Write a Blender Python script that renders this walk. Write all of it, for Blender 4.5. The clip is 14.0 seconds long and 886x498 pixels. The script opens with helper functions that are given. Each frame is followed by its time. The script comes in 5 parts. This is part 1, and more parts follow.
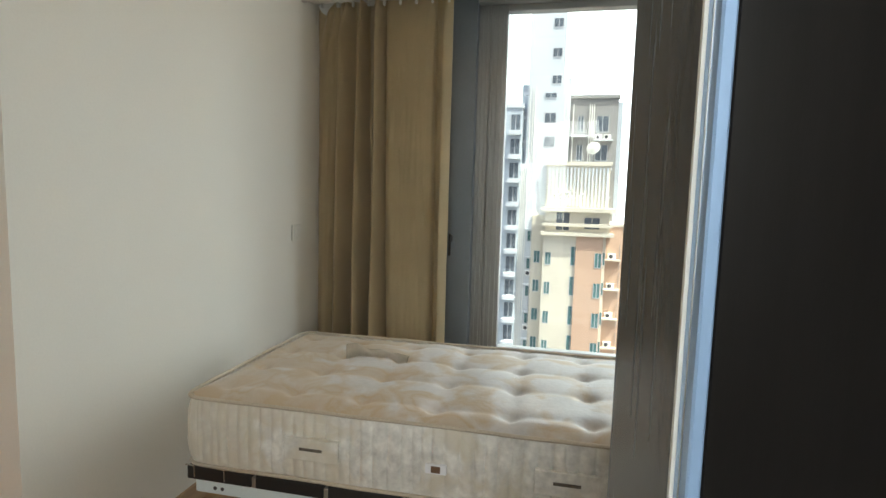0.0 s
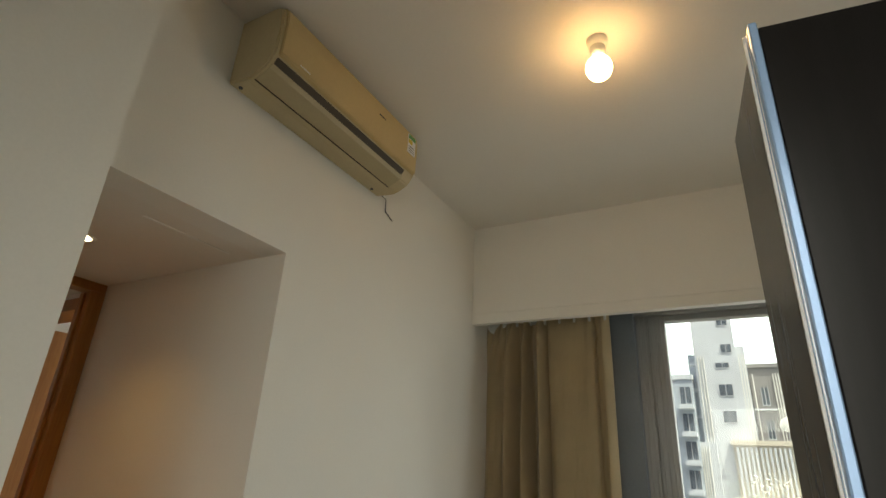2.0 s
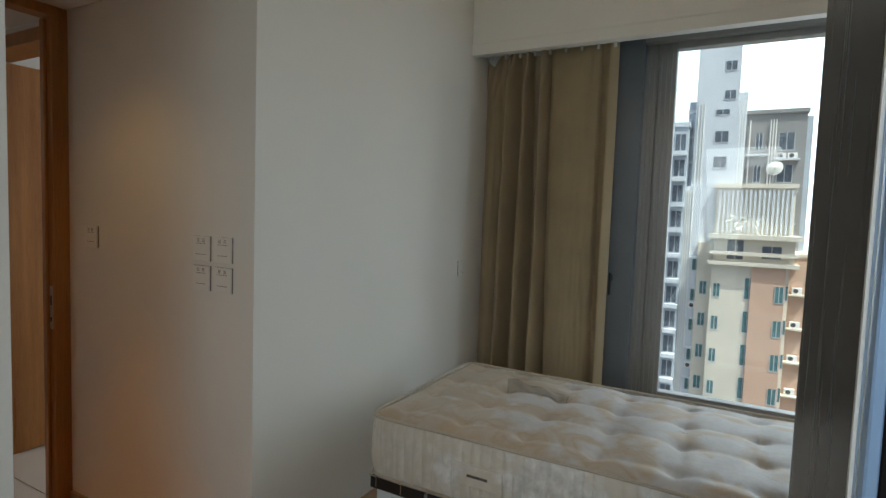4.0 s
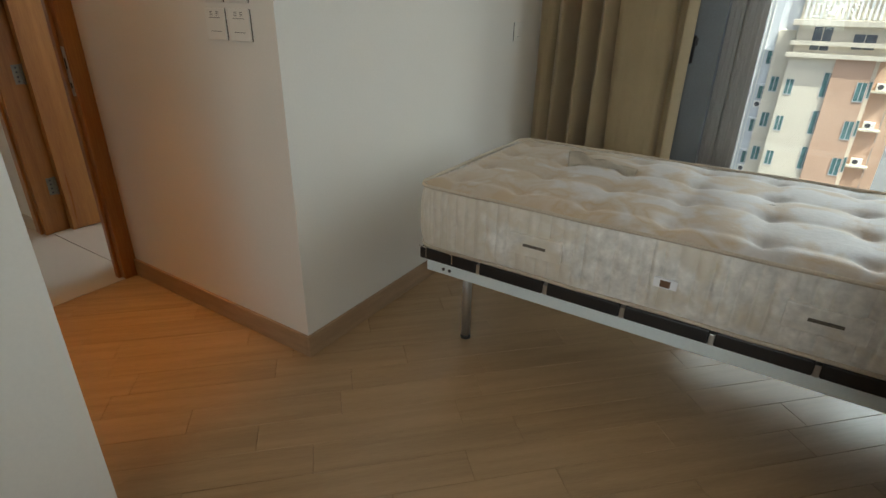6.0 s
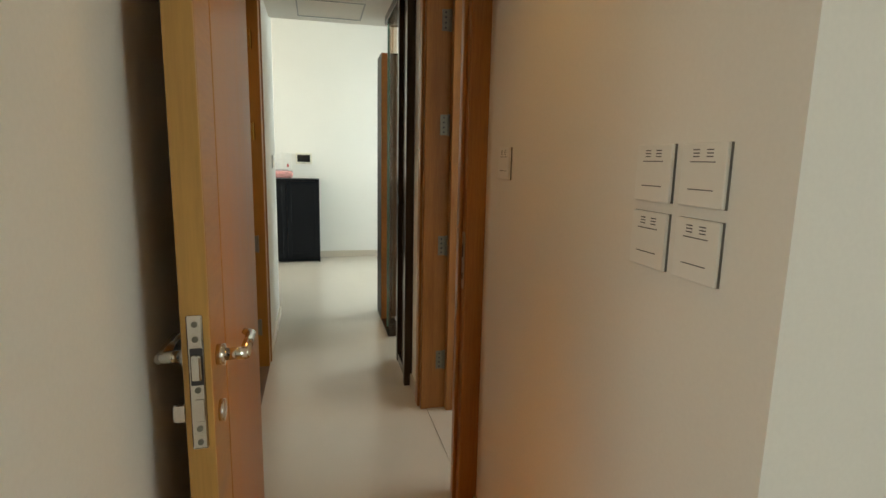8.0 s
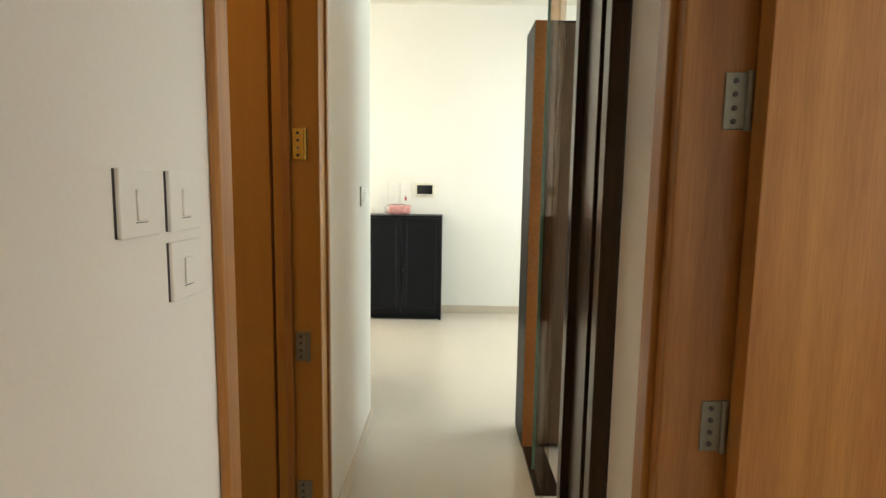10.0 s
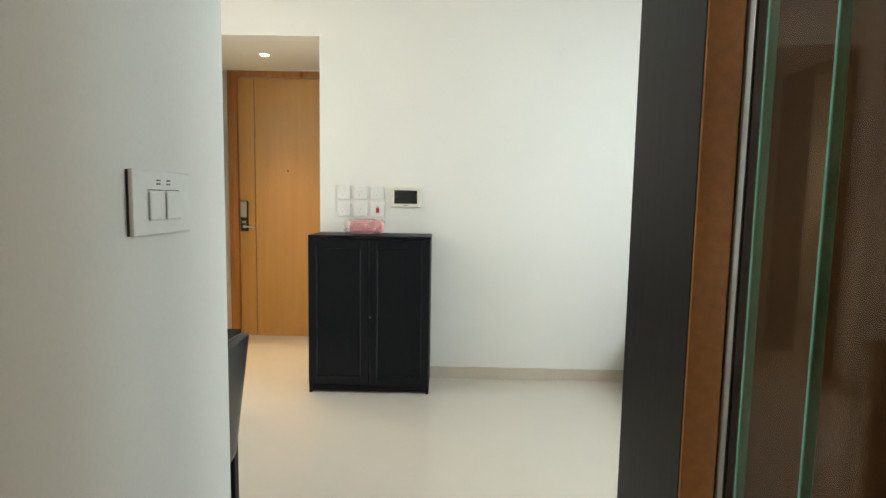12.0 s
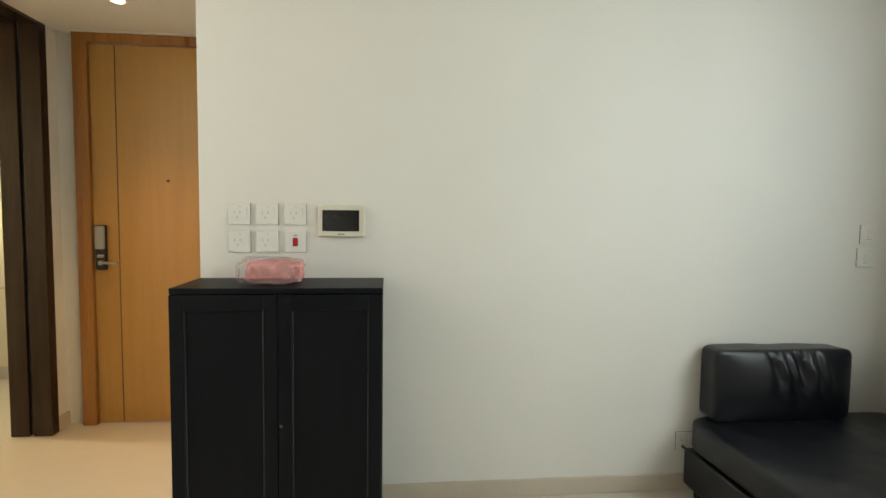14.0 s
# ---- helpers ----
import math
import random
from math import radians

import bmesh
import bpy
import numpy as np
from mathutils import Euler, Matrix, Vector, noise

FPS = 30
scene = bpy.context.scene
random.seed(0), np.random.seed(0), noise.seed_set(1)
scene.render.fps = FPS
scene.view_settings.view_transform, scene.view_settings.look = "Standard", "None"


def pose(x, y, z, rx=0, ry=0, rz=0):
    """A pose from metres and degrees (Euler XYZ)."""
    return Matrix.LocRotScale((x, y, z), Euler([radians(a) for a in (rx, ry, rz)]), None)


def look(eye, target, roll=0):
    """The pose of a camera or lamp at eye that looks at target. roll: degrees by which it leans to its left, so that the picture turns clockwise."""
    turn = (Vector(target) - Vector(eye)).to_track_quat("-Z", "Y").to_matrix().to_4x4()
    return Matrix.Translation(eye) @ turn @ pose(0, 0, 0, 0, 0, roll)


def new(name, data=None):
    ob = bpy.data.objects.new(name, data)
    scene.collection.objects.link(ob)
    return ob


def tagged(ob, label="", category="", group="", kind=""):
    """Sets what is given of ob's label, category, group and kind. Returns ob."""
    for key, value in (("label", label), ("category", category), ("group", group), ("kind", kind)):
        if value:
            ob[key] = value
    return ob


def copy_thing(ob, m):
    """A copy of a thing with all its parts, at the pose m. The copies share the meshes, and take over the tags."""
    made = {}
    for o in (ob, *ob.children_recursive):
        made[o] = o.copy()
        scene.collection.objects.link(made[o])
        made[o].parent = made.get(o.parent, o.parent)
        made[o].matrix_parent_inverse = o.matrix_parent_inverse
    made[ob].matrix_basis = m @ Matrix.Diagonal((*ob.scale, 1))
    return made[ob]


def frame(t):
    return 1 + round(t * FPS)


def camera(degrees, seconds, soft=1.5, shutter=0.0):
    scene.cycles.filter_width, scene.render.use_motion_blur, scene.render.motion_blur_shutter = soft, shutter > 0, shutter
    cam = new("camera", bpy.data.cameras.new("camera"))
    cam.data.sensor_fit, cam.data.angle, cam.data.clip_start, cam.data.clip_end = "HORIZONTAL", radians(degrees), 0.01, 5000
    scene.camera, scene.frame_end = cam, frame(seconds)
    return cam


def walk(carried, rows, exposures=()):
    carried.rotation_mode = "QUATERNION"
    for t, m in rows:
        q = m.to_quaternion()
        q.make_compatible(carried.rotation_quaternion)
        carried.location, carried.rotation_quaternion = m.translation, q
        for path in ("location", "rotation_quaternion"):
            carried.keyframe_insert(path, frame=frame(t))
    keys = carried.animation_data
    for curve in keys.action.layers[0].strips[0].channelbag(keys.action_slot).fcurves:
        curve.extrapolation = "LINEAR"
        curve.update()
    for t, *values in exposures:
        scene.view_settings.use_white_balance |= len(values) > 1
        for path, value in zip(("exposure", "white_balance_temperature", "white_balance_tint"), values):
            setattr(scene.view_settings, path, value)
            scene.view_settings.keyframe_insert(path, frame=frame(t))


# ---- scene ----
PATH = [
    (0, (1.363, -1.084, 1.246), (0.947, 0.858, 1.048), 1.6),
    (0.5, (1.359, -1.154, 1.314), (0.538, 0.662, 1.409), 2.4),
    (1, (1.368, -1.231, 1.376), (0.38, 0.449, 1.832), 2.8),
    (1.5, (1.386, -1.29, 1.405), (0.436, 0.326, 2.101), 2.9),
    (2, (1.386, -1.288, 1.417), (0.473, 0.32, 2.182), 3.1),
    (2.5, (1.377, -1.266, 1.418), (0.452, 0.383, 2.075), 3.1),
    (3, (1.372, -1.241, 1.392), (0.417, 0.478, 1.782), 2.7),
    (3.5, (1.359, -1.231, 1.358), (0.407, 0.529, 1.457), 2.4),
    (4, (1.352, -1.223, 1.334), (0.404, 0.539, 1.203), 2.0),
    (4.2, (1.351, -1.218, 1.331), (0.41, 0.537, 1.106), 1.9),
    (6.3, (1.166, -0.999, 1.145), (0.161, 0.495, 0.275), 2.3),
    (6.5, (1.096, -0.944, 1.153), (-0.015, 0.517, 0.358), 2.1),
    (7, (0.943, -0.814, 1.16), (-0.518, 0.416, 0.566), 1.4),
    (7.5, (0.752, -0.623, 1.188), (-1.012, 0.209, 0.745), 1.3),
    (8, (0.475, -0.507, 1.2), (-1.444, -0.049, 0.87), 1.2),
    (8.5, (0.135, -0.432, 1.213), (-1.839, -0.259, 0.943), 0.7),
    (9, (-0.243, -0.371, 1.225), (-2.226, -0.396, 0.967), 0.9),
    (9.2, (-0.394, -0.375, 1.215), (-2.378, -0.431, 0.965), 1.0),
    (11.3, (-2.132, -0.429, 1.209), (-4.122, -0.391, 1.015), 0.6),
    (11.5, (-2.311, -0.423, 1.209), (-4.301, -0.389, 1.006), 0.8),
    (12, (-2.669, -0.392, 1.177), (-4.661, -0.401, 0.99), 1.0),
    (12.5, (-3.007, -0.43, 1.179), (-5.0, -0.438, 1.004), 0.9),
    (13, (-3.342, -0.451, 1.194), (-5.334, -0.452, 1.015), 0.8),
    (13.5, (-3.627, -0.46, 1.198), (-5.621, -0.415, 1.043), 1.0),
    (14, (-3.907, -0.461, 1.215), (-5.892, -0.256, 1.086), 0.7),
]
cam = camera(79.6, 14.0)
walk(cam, [(t, look(eye, target, roll)) for t, eye, target, roll in PATH],
     exposures=[(0.0, 1.12, 6350, 5), (1.5, 0.60, 6950, 5), (2.5, 0.60, 6950, 5), (3.2, 0.50, 6450, 5), (4.0, 0.38, 5850, 5), (6.5, 0.78, 6350, 5), (7.0, 0.75, 6500, 5),
                (7.5, 0.92, 6900, 5), (8.0, 1.02, 7000, 2), (8.5, 1.08, 7700, 5), (9.2, 1.45, 7900, 5), (11.3, 1.08, 6600, 7), (12.0, 0.84, 6800, 7), (13.0, 0.50, 6800, 7), (14.0, 0.46, 7300, 7)])

# ---- world, sun and light ----
world = bpy.data.worlds.new("sky_world")
scene.world = world
world.use_nodes = True
wn = world.node_tree.nodes
sky = wn.new("ShaderNodeTexSky")
sky.sky_type = "NISHITA"
sky.sun_disc = False
sky.sun_elevation = radians(66)
sky.sun_rotation = radians(119)
sky.dust_density = 6.0
sky.air_density = 0.6
sky.ozone_density = 0.4
world.node_tree.links.new(sky.outputs[0], wn["Background"].inputs[0])
wn["Background"].inputs[1].default_value = 0.15

sun_data = bpy.data.lights.new("sun", "SUN")
sun_data.energy = 4.5
sun_data.angle = radians(0.5)
sun_data.color = (1.0, 0.94, 0.84)
sun = new("sun", sun_data)
sun.matrix_world = look((0, 0, 30), (-0.36, 0.20, 29.09))


def down_light(name, at, watts, colour, degrees=110, blend=0.6):
    d = bpy.data.lights.new(name, "SPOT")
    d.energy, d.color, d.shadow_soft_size = watts, colour, 0.05
    d.spot_size, d.spot_blend = radians(degrees), blend
    o = new(name, d)
    o.location = at
    return o


def window_light(name, at, towards, width, height, watts, colour, spread=180):
    """Sky light through a part of a window's opening."""
    d = bpy.data.lights.new(name, "AREA")
    d.shape, d.size, d.size_y, d.energy, d.color = "RECTANGLE", width, height, watts, colour
    d.spread = radians(spread)
    o = new(name, d)
    o.matrix_world = look(at, towards)
    return o


window_light("bedroom_window_light", (2.03, 2.02, 1.35), (1.3, 0.0, 1.0), 0.42, 1.9, 5.0, (0.87, 0.945, 1.0))
window_light("end_window_light", (1.46, -2.07, 1.60), (1.05, 0.0, 0.95), 0.80, 1.35, 3.5, (1.0, 0.975, 0.92), 100)
window_light("dining_window_light", (-5.0, -2.40, 1.45), (-4.9, 0.0, 1.1), 1.25, 2.1, 12, (1.0, 0.975, 0.94))
window_light("sofa_window_light", (-4.38, 1.80, 1.80), (-4.75, 0.0, 0.9), 1.45, 1.15, 21, (0.72, 0.87, 1.0))
window_light("bay_window_light", (-3.38, 1.80, 1.80), (-3.2, -0.5, 0.9), 0.32, 1.15, 5, (0.86, 0.94, 1.0))
# unseen window assumed here, added for daylight on the corridor wall
window_light("second_room_assumed_light", (-1.45, 1.55, 1.60), (-1.5, -0.8, 1.0), 0.7, 1.5, 2.2, (0.86, 0.94, 1.0))
WARM = (1.0, 0.60, 0.27)
AMBER = (1.0, 0.37, 0.03)
down_light("alcove_light", (-0.588, -0.396, 2.10), 30, AMBER, 40, 1.0)
down_light("alcove_spill", (-0.588, -0.396, 2.104), 6, (1.0, 0.58, 0.19), 112, 1.0)
down_light("entry_light", (-6.55, -1.70, 2.16), 32, (1.0, 0.60, 0.22), 84, 1.0)
# unseen lamp, added for the warm light on the side door's jamb
down_light("unseen_side_room_light", (-2.15, -1.35, 2.37), 7, WARM, 130, 1.0)
down_light("kitchen_light", (-7.0, -3.05, 2.34), 68, (1.0, 0.87, 0.62), 160, 1.0)


# ---- materials ----
def surface(name, colour, rough=0.5, metal=0.0, var=0.08, big=2.5, fine=90.0, bump=0.08, depth=0.002,
            stretch=(1, 1, 1), dark=None, spec=0.5, coat=0.0, rough_var=0.06, per_object=False, sheen=0.0):
    """A node material with variation at two scales and fine relief."""
    m = bpy.data.materials.new(name)
    m.use_nodes = True
    n, l = m.node_tree.nodes, m.node_tree.links
    b = n["Principled BSDF"]
    tc = n.new("ShaderNodeTexCoord")
    mp = n.new("ShaderNodeMapping")
    mp.inputs["Scale"].default_value = stretch
    l.new(tc.outputs["Object"], mp.inputs["Vector"])
    vec = mp.outputs["Vector"]
    if per_object:
        oi = n.new("ShaderNodeObjectInfo")
        ad = n.new("ShaderNodeVectorMath")
        ad.operation = "MULTIPLY_ADD"
        ad.inputs[1].default_value = (37.0, 53.0, 71.0)
        l.new(oi.outputs["Random"], ad.inputs[0])
        l.new(vec, ad.inputs[2])
        vec = ad.outputs[0]
    n1, n2 = n.new("ShaderNodeTexNoise"), n.new("ShaderNodeTexNoise")
    n1.inputs["Scale"].default_value, n2.inputs["Scale"].default_value = big, fine
    n1.inputs["Detail"].default_value, n2.inputs["Detail"].default_value = 5, 3
    l.new(vec, n1.inputs["Vector"])
    l.new(vec, n2.inputs["Vector"])
    mx = n.new("ShaderNodeMath")
    mx.operation = "MULTIPLY_ADD"
    mx.inputs[1].default_value = 0.35
    l.new(n2.outputs["Fac"], mx.inputs[0])
    sc = n.new("ShaderNodeMath")
    sc.operation = "MULTIPLY"
    sc.inputs[1].default_value = 0.65
    l.new(n1.outputs["Fac"], sc.inputs[0])
    l.new(sc.outputs[0], mx.inputs[2])
    fac = mx.outputs[0]
    if per_object:
        a2 = n.new("ShaderNodeMath")
        a2.operation = "MULTIPLY_ADD"
        a2.inputs[1].default_value, a2.inputs[2].default_value = 0.14, -0.07
        l.new(oi.outputs["Random"], a2.inputs[0])
        a3 = n.new("ShaderNodeMath")
        l.new(a2.outputs[0], a3.inputs[0])
        l.new(fac, a3.inputs[1])
        fac = a3.outputs[0]
    ramp = n.new("ShaderNodeValToRGB")
    lo = dark or tuple(c * (1 - var * 1.6) for c in colour)
    hi = tuple(min(1, c * (1 + var)) for c in colour)
    ramp.color_ramp.elements[0].position, ramp.color_ramp.elements[1].position = 0.32, 0.66
    ramp.color_ramp.elements[0].color = (*lo, 1)
    ramp.color_ramp.elements[1].color = (*hi, 1)
    l.new(fac, ramp.inputs[0])
    l.new(ramp.outputs[0], b.inputs["Base Color"])
    rr = n.new("ShaderNodeMapRange")
    rr.inputs["To Min"].default_value, rr.inputs["To Max"].default_value = max(0.02, rough - rough_var), min(1, rough + rough_var)
    l.new(n1.outputs["Fac"], rr.inputs["Value"])
    l.new(rr.outputs[0], b.inputs["Roughness"])
    b.inputs["Metallic"].default_value = metal
    b.inputs["Specular IOR Level"].default_value = spec
    b.inputs["Coat Weight"].default_value = coat
    b.inputs["Coat Roughness"].default_value = 0.08
    if sheen:
        b.inputs["Sheen Weight"].default_value = sheen
    if bump:
        bp = n.new("ShaderNodeBump")
        bp.inputs["Strength"].default_value, bp.inputs["Distance"].default_value = bump, depth
        l.new(n2.outputs["Fac"], bp.inputs["Height"])
        l.new(bp.outputs[0], b.inputs["Normal"])
    return m


def glass_material(name, tint=(0.93, 0.97, 0.96), rough=0.0, gloss=0.5):
    m = bpy.data.materials.new(name)
    m.use_nodes = True
    n, l = m.node_tree.nodes, m.node_tree.links
    n.remove(n["Principled BSDF"])
    tr, gl, mix, lw = (n.new("ShaderNodeBsdfTransparent"), n.new("ShaderNodeBsdfGlossy"),
                       n.new("ShaderNodeMixShader"), n.new("ShaderNodeLayerWeight"))
    pw, sc = n.new("ShaderNodeMath"), n.new("ShaderNodeMath")
    pw.operation, sc.operation = "POWER", "MULTIPLY_ADD"
    pw.inputs[1].default_value, sc.inputs[1].default_value, sc.inputs[2].default_value = 4.0, gloss, 0.03
    lw.inputs[0].default_value = 0.5
    tr.inputs[0].default_value = (*tint, 1)
    gl.inputs["Roughness"].default_value = rough
    l.new(lw.outputs["Facing"], pw.inputs[0])
    l.new(pw.outputs[0], sc.inputs[0])
    l.new(sc.outputs[0], mix.inputs[0])
    l.new(tr.outputs[0], mix.inputs[1])
    l.new(gl.outputs[0], mix.inputs[2])
    l.new(mix.outputs[0], n["Material Output"].inputs[0])
    return m


def film_material(name):
    """Thin clear plastic with a slight milky veil."""
    m = glass_material(name, (0.95, 0.93, 0.93), 0.15)
    n, l = m.node_tree.nodes, m.node_tree.links
    veil, mix = n.new("ShaderNodeBsdfDiffuse"), n.new("ShaderNodeMixShader")
    veil.inputs[0].default_value = (0.86, 0.82, 0.83, 1)
    mix.inputs[0].default_value = 0.11
    l.new(n["Material Output"].inputs[0].links[0].from_socket, mix.inputs[1])
    l.new(veil.outputs[0], mix.inputs[2])
    l.new(mix.outputs[0], n["Material Output"].inputs[0])
    return m


def glow(name, colour, strength):
    m = bpy.data.materials.new(name)
    m.use_nodes = True
    b = m.node_tree.nodes["Principled BSDF"]
    b.inputs["Base Color"].default_value = (0.9, 0.9, 0.9, 1)
    b.inputs["Emission Color"].default_value = (*colour, 1)
    b.inputs["Emission Strength"].default_value = strength
    return m


PAINT = surface("wall_paint", (0.82, 0.80, 0.745), 0.62, var=0.025, big=1.2, fine=140, bump=0.10, depth=0.0012, spec=0.3)
CEIL = surface("ceiling_paint", (0.80, 0.77, 0.71), 0.75, var=0.02, big=1.0, fine=120, bump=0.06, depth=0.001, spec=0.2)
FLOOR_OAK = surface("oak_plank", (0.41, 0.275, 0.152), 0.24, var=0.10, big=2.0, fine=26, bump=0.05, depth=0.0008,
                    stretch=(1.2, 16, 16), per_object=True)
JOINT = surface("plank_joint", (0.22, 0.15, 0.09), 0.8)
MARBLE = surface("beige_stone_floor", (0.62, 0.565, 0.485), 0.17, var=0.022, big=0.9, fine=7, bump=0.0, rough_var=0.06)
STONE_SKIRT = surface("stone_skirting", (0.60, 0.52, 0.42), 0.3, var=0.06)
OAK_SKIRT = surface("oak_skirting", (0.40, 0.27, 0.16), 0.4, var=0.12, stretch=(2, 2, 18), fine=30)
DOOR_WOOD = surface("door_veneer", (0.46, 0.215, 0.042), 0.36, var=0.07, big=1.4, fine=16, bump=0.04, depth=0.0006,
                    stretch=(14, 14, 0.8), dark=(0.43, 0.196, 0.037))
DOOR_CROSS = surface("cross_grained_veneer", (0.46, 0.215, 0.042), 0.36, var=0.10, big=1.6, fine=14, bump=0.04, depth=0.0006,
                     stretch=(1.6, 6, 13), dark=(0.37, 0.160, 0.028))
ENTRY_WOOD = surface("honey_door_veneer", (0.48, 0.262, 0.075), 0.34, var=0.07, big=1.4, fine=16, bump=0.04, depth=0.0006,
                     stretch=(14, 14, 0.8), dark=(0.45, 0.240, 0.066))
DOOR_PALE = surface("door_edge_wood", (0.52, 0.30, 0.090), 0.38, var=0.12, big=1.4, fine=16, bump=0.05, depth=0.0006, stretch=(14, 14, 0.8))
CASING = surface("casing_wood", (0.40, 0.185, 0.050), 0.30, var=0.14, big=1.4, fine=18, bump=0.04, depth=0.0006,
                 stretch=(16, 16, 0.8), dark=(0.28, 0.105, 0.028))
BLACKWOOD = surface("black_brown_foil", (0.0070, 0.0080, 0.0100), 0.46, var=0.15, big=3, fine=40, bump=0.04, depth=0.0006, stretch=(26, 26, 1.2), spec=0.16)
SATINBLACK = surface("satin_black_bead", (0.030, 0.033, 0.038), 0.24, var=0.1, bump=0.02)
DARKDOOR = surface("dark_satin_lacquer", (0.010, 0.009, 0.0085), 0.30, var=0.15, big=3, fine=50, bump=0.03, depth=0.0004, stretch=(20, 20, 1), spec=0.25, rough_var=0.02)
WARDROBE = surface("dark_brown_foil", (0.080, 0.083, 0.090), 0.27, var=0.05, big=3, fine=40, bump=0.04, depth=0.0006, stretch=(26, 26, 1.2), rough_var=0.015)
BRONZE = surface("dark_bronze_metal", (0.045, 0.026, 0.016), 0.22, metal=0.25, var=0.2, big=4, fine=60, bump=0.02, stretch=(8, 8, 0.7))
# paler foil with window light put into its colour
LITFOIL = surface("window_lit_foil", (0.085, 0.072, 0.062), 0.36, var=0.2, big=3, fine=40, bump=0.1, depth=0.0008, stretch=(26, 26, 1.2))
EDGEBOARD = surface("chipped_brown_edge", (0.52, 0.20, 0.055), 0.4, var=0.2, big=3, fine=70, bump=0.1)
BACKBOARD = surface("brown_hardboard", (0.16, 0.090, 0.048), 0.45, var=0.16, big=3, fine=70, bump=0.08)
ALU = surface("window_aluminium", (0.36, 0.36, 0.35), 0.38, metal=0.4, var=0.06, fine=160, bump=0.02)
ALU_DARK = surface("charcoal_window_metal", (0.20, 0.225, 0.255), 0.42, metal=0.3, var=0.1, fine=160, bump=0.02)
# the blue of reflected sky is painted into this metal's base colour
ALU_SKY_TINT = surface("sky_tinted_aluminium", (0.36, 0.53, 0.80), 0.25, metal=0.35, var=0.05, fine=200, bump=0.02, stretch=(30, 30, 1))
CHROME = surface("chrome", (0.72, 0.70, 0.66), 0.10, metal=1.0, var=0.03, bump=0.0)
STEEL = surface("satin_steel", (0.58, 0.58, 0.57), 0.30, metal=0.9, var=0.06, bump=0.02)
DULLSTEEL = surface("dull_hinge_steel", (0.26, 0.26, 0.22), 0.35, metal=0.7, var=0.15, bump=0.03)
BEDSTEEL = surface("pale_enamelled_steel", (0.70, 0.78, 0.80), 0.32, metal=0.0, var=0.05, fine=120, bump=0.02)
BLACKPLASTIC = surface("black_plastic", (0.018, 0.018, 0.019), 0.4, var=0.15, fine=200, bump=0.04)
WHITEPLASTIC = surface("white_switch_plastic", (0.82, 0.81, 0.76), 0.32, var=0.02, bump=0.0)
# grey that stands for the edge shadow round the wall plates
SHADOWRIM = surface("plate_edge_shadow", (0.15, 0.14, 0.125), 0.5, bump=0.0)
CREAMPLASTIC = surface("yellowed_plastic", (0.57, 0.44, 0.22), 0.36, var=0.05, big=3, fine=100, bump=0.02)
VANE = surface("grey_cream_louvre", (0.45, 0.38, 0.23), 0.42, var=0.05, fine=100, bump=0.02)
SLOT = surface("dark_slot_brown", (0.050, 0.036, 0.020), 0.6, var=0.1, bump=0)
CREAMSIDE = surface("cream_plastic", (0.54, 0.45, 0.27), 0.42, var=0.05, big=3, fine=100, bump=0.02)
PHONE = surface("pale_cream_plastic", (0.74, 0.70, 0.58), 0.4, var=0.03, fine=100, bump=0.02)
SCREEN = surface("dark_screen", (0.012, 0.013, 0.014), 0.12, bump=0.0)
MARK = surface("grey_print", (0.06, 0.06, 0.065), 0.6)
INK = surface("blue_grey_ink", (0.22, 0.22, 0.32), 0.7)
REDMARK = surface("red_switch", (0.45, 0.02, 0.02), 0.4)
CURTAIN = surface("beige_curtain_cloth", (0.63, 0.51, 0.315), 0.85, var=0.10, big=3, fine=420, bump=0.20, depth=0.0008, spec=0.2, sheen=0.25)
LEATHER = surface("black_leather", (0.0075, 0.0085, 0.0115), 0.33, var=0.2, big=5, fine=240, bump=0.22, depth=0.0012, spec=0.48)
KITCHEN = surface("cream_lacquer", (0.78, 0.74, 0.62), 0.3, var=0.03, bump=0.01)
WORKTOP = surface("pale_worktop", (0.70, 0.66, 0.58), 0.2, var=0.05)
SPLASH = surface("brown_splashback", (0.28, 0.17, 0.09), 0.22, var=0.2, big=6)
BASEUNIT = surface("dark_base_unit", (0.07, 0.05, 0.04), 0.35, var=0.15)
PAPER = surface("white_paper", (0.84, 0.85, 0.88), 0.8, var=0.02)
PINK = surface("pink_wrapped_cloth", (0.78, 0.32, 0.30), 0.45, var=0.30, big=24, fine=120, bump=0.3, depth=0.004)
FILM = film_material("clear_plastic_film")
PANE = glass_material("window_glass")
TINTED = glass_material("bronze_tinted_glass", (0.86, 0.78, 0.70), 0.0, 0.10)
GREENEDGE = surface("green_glass_edge", (0.20, 0.55, 0.48), 0.15, var=0.1, bump=0)
BULB = glow("bulb_glass_lit", (1.0, 0.58, 0.24), 19.0)
LAMP_DISC = glow("downlight_lens", (1.0, 0.80, 0.52), 8.0)
BRASSY = surface("brass_hinge", (0.80, 0.56, 0.16), 0.22, metal=0.95, var=0.06, bump=0)


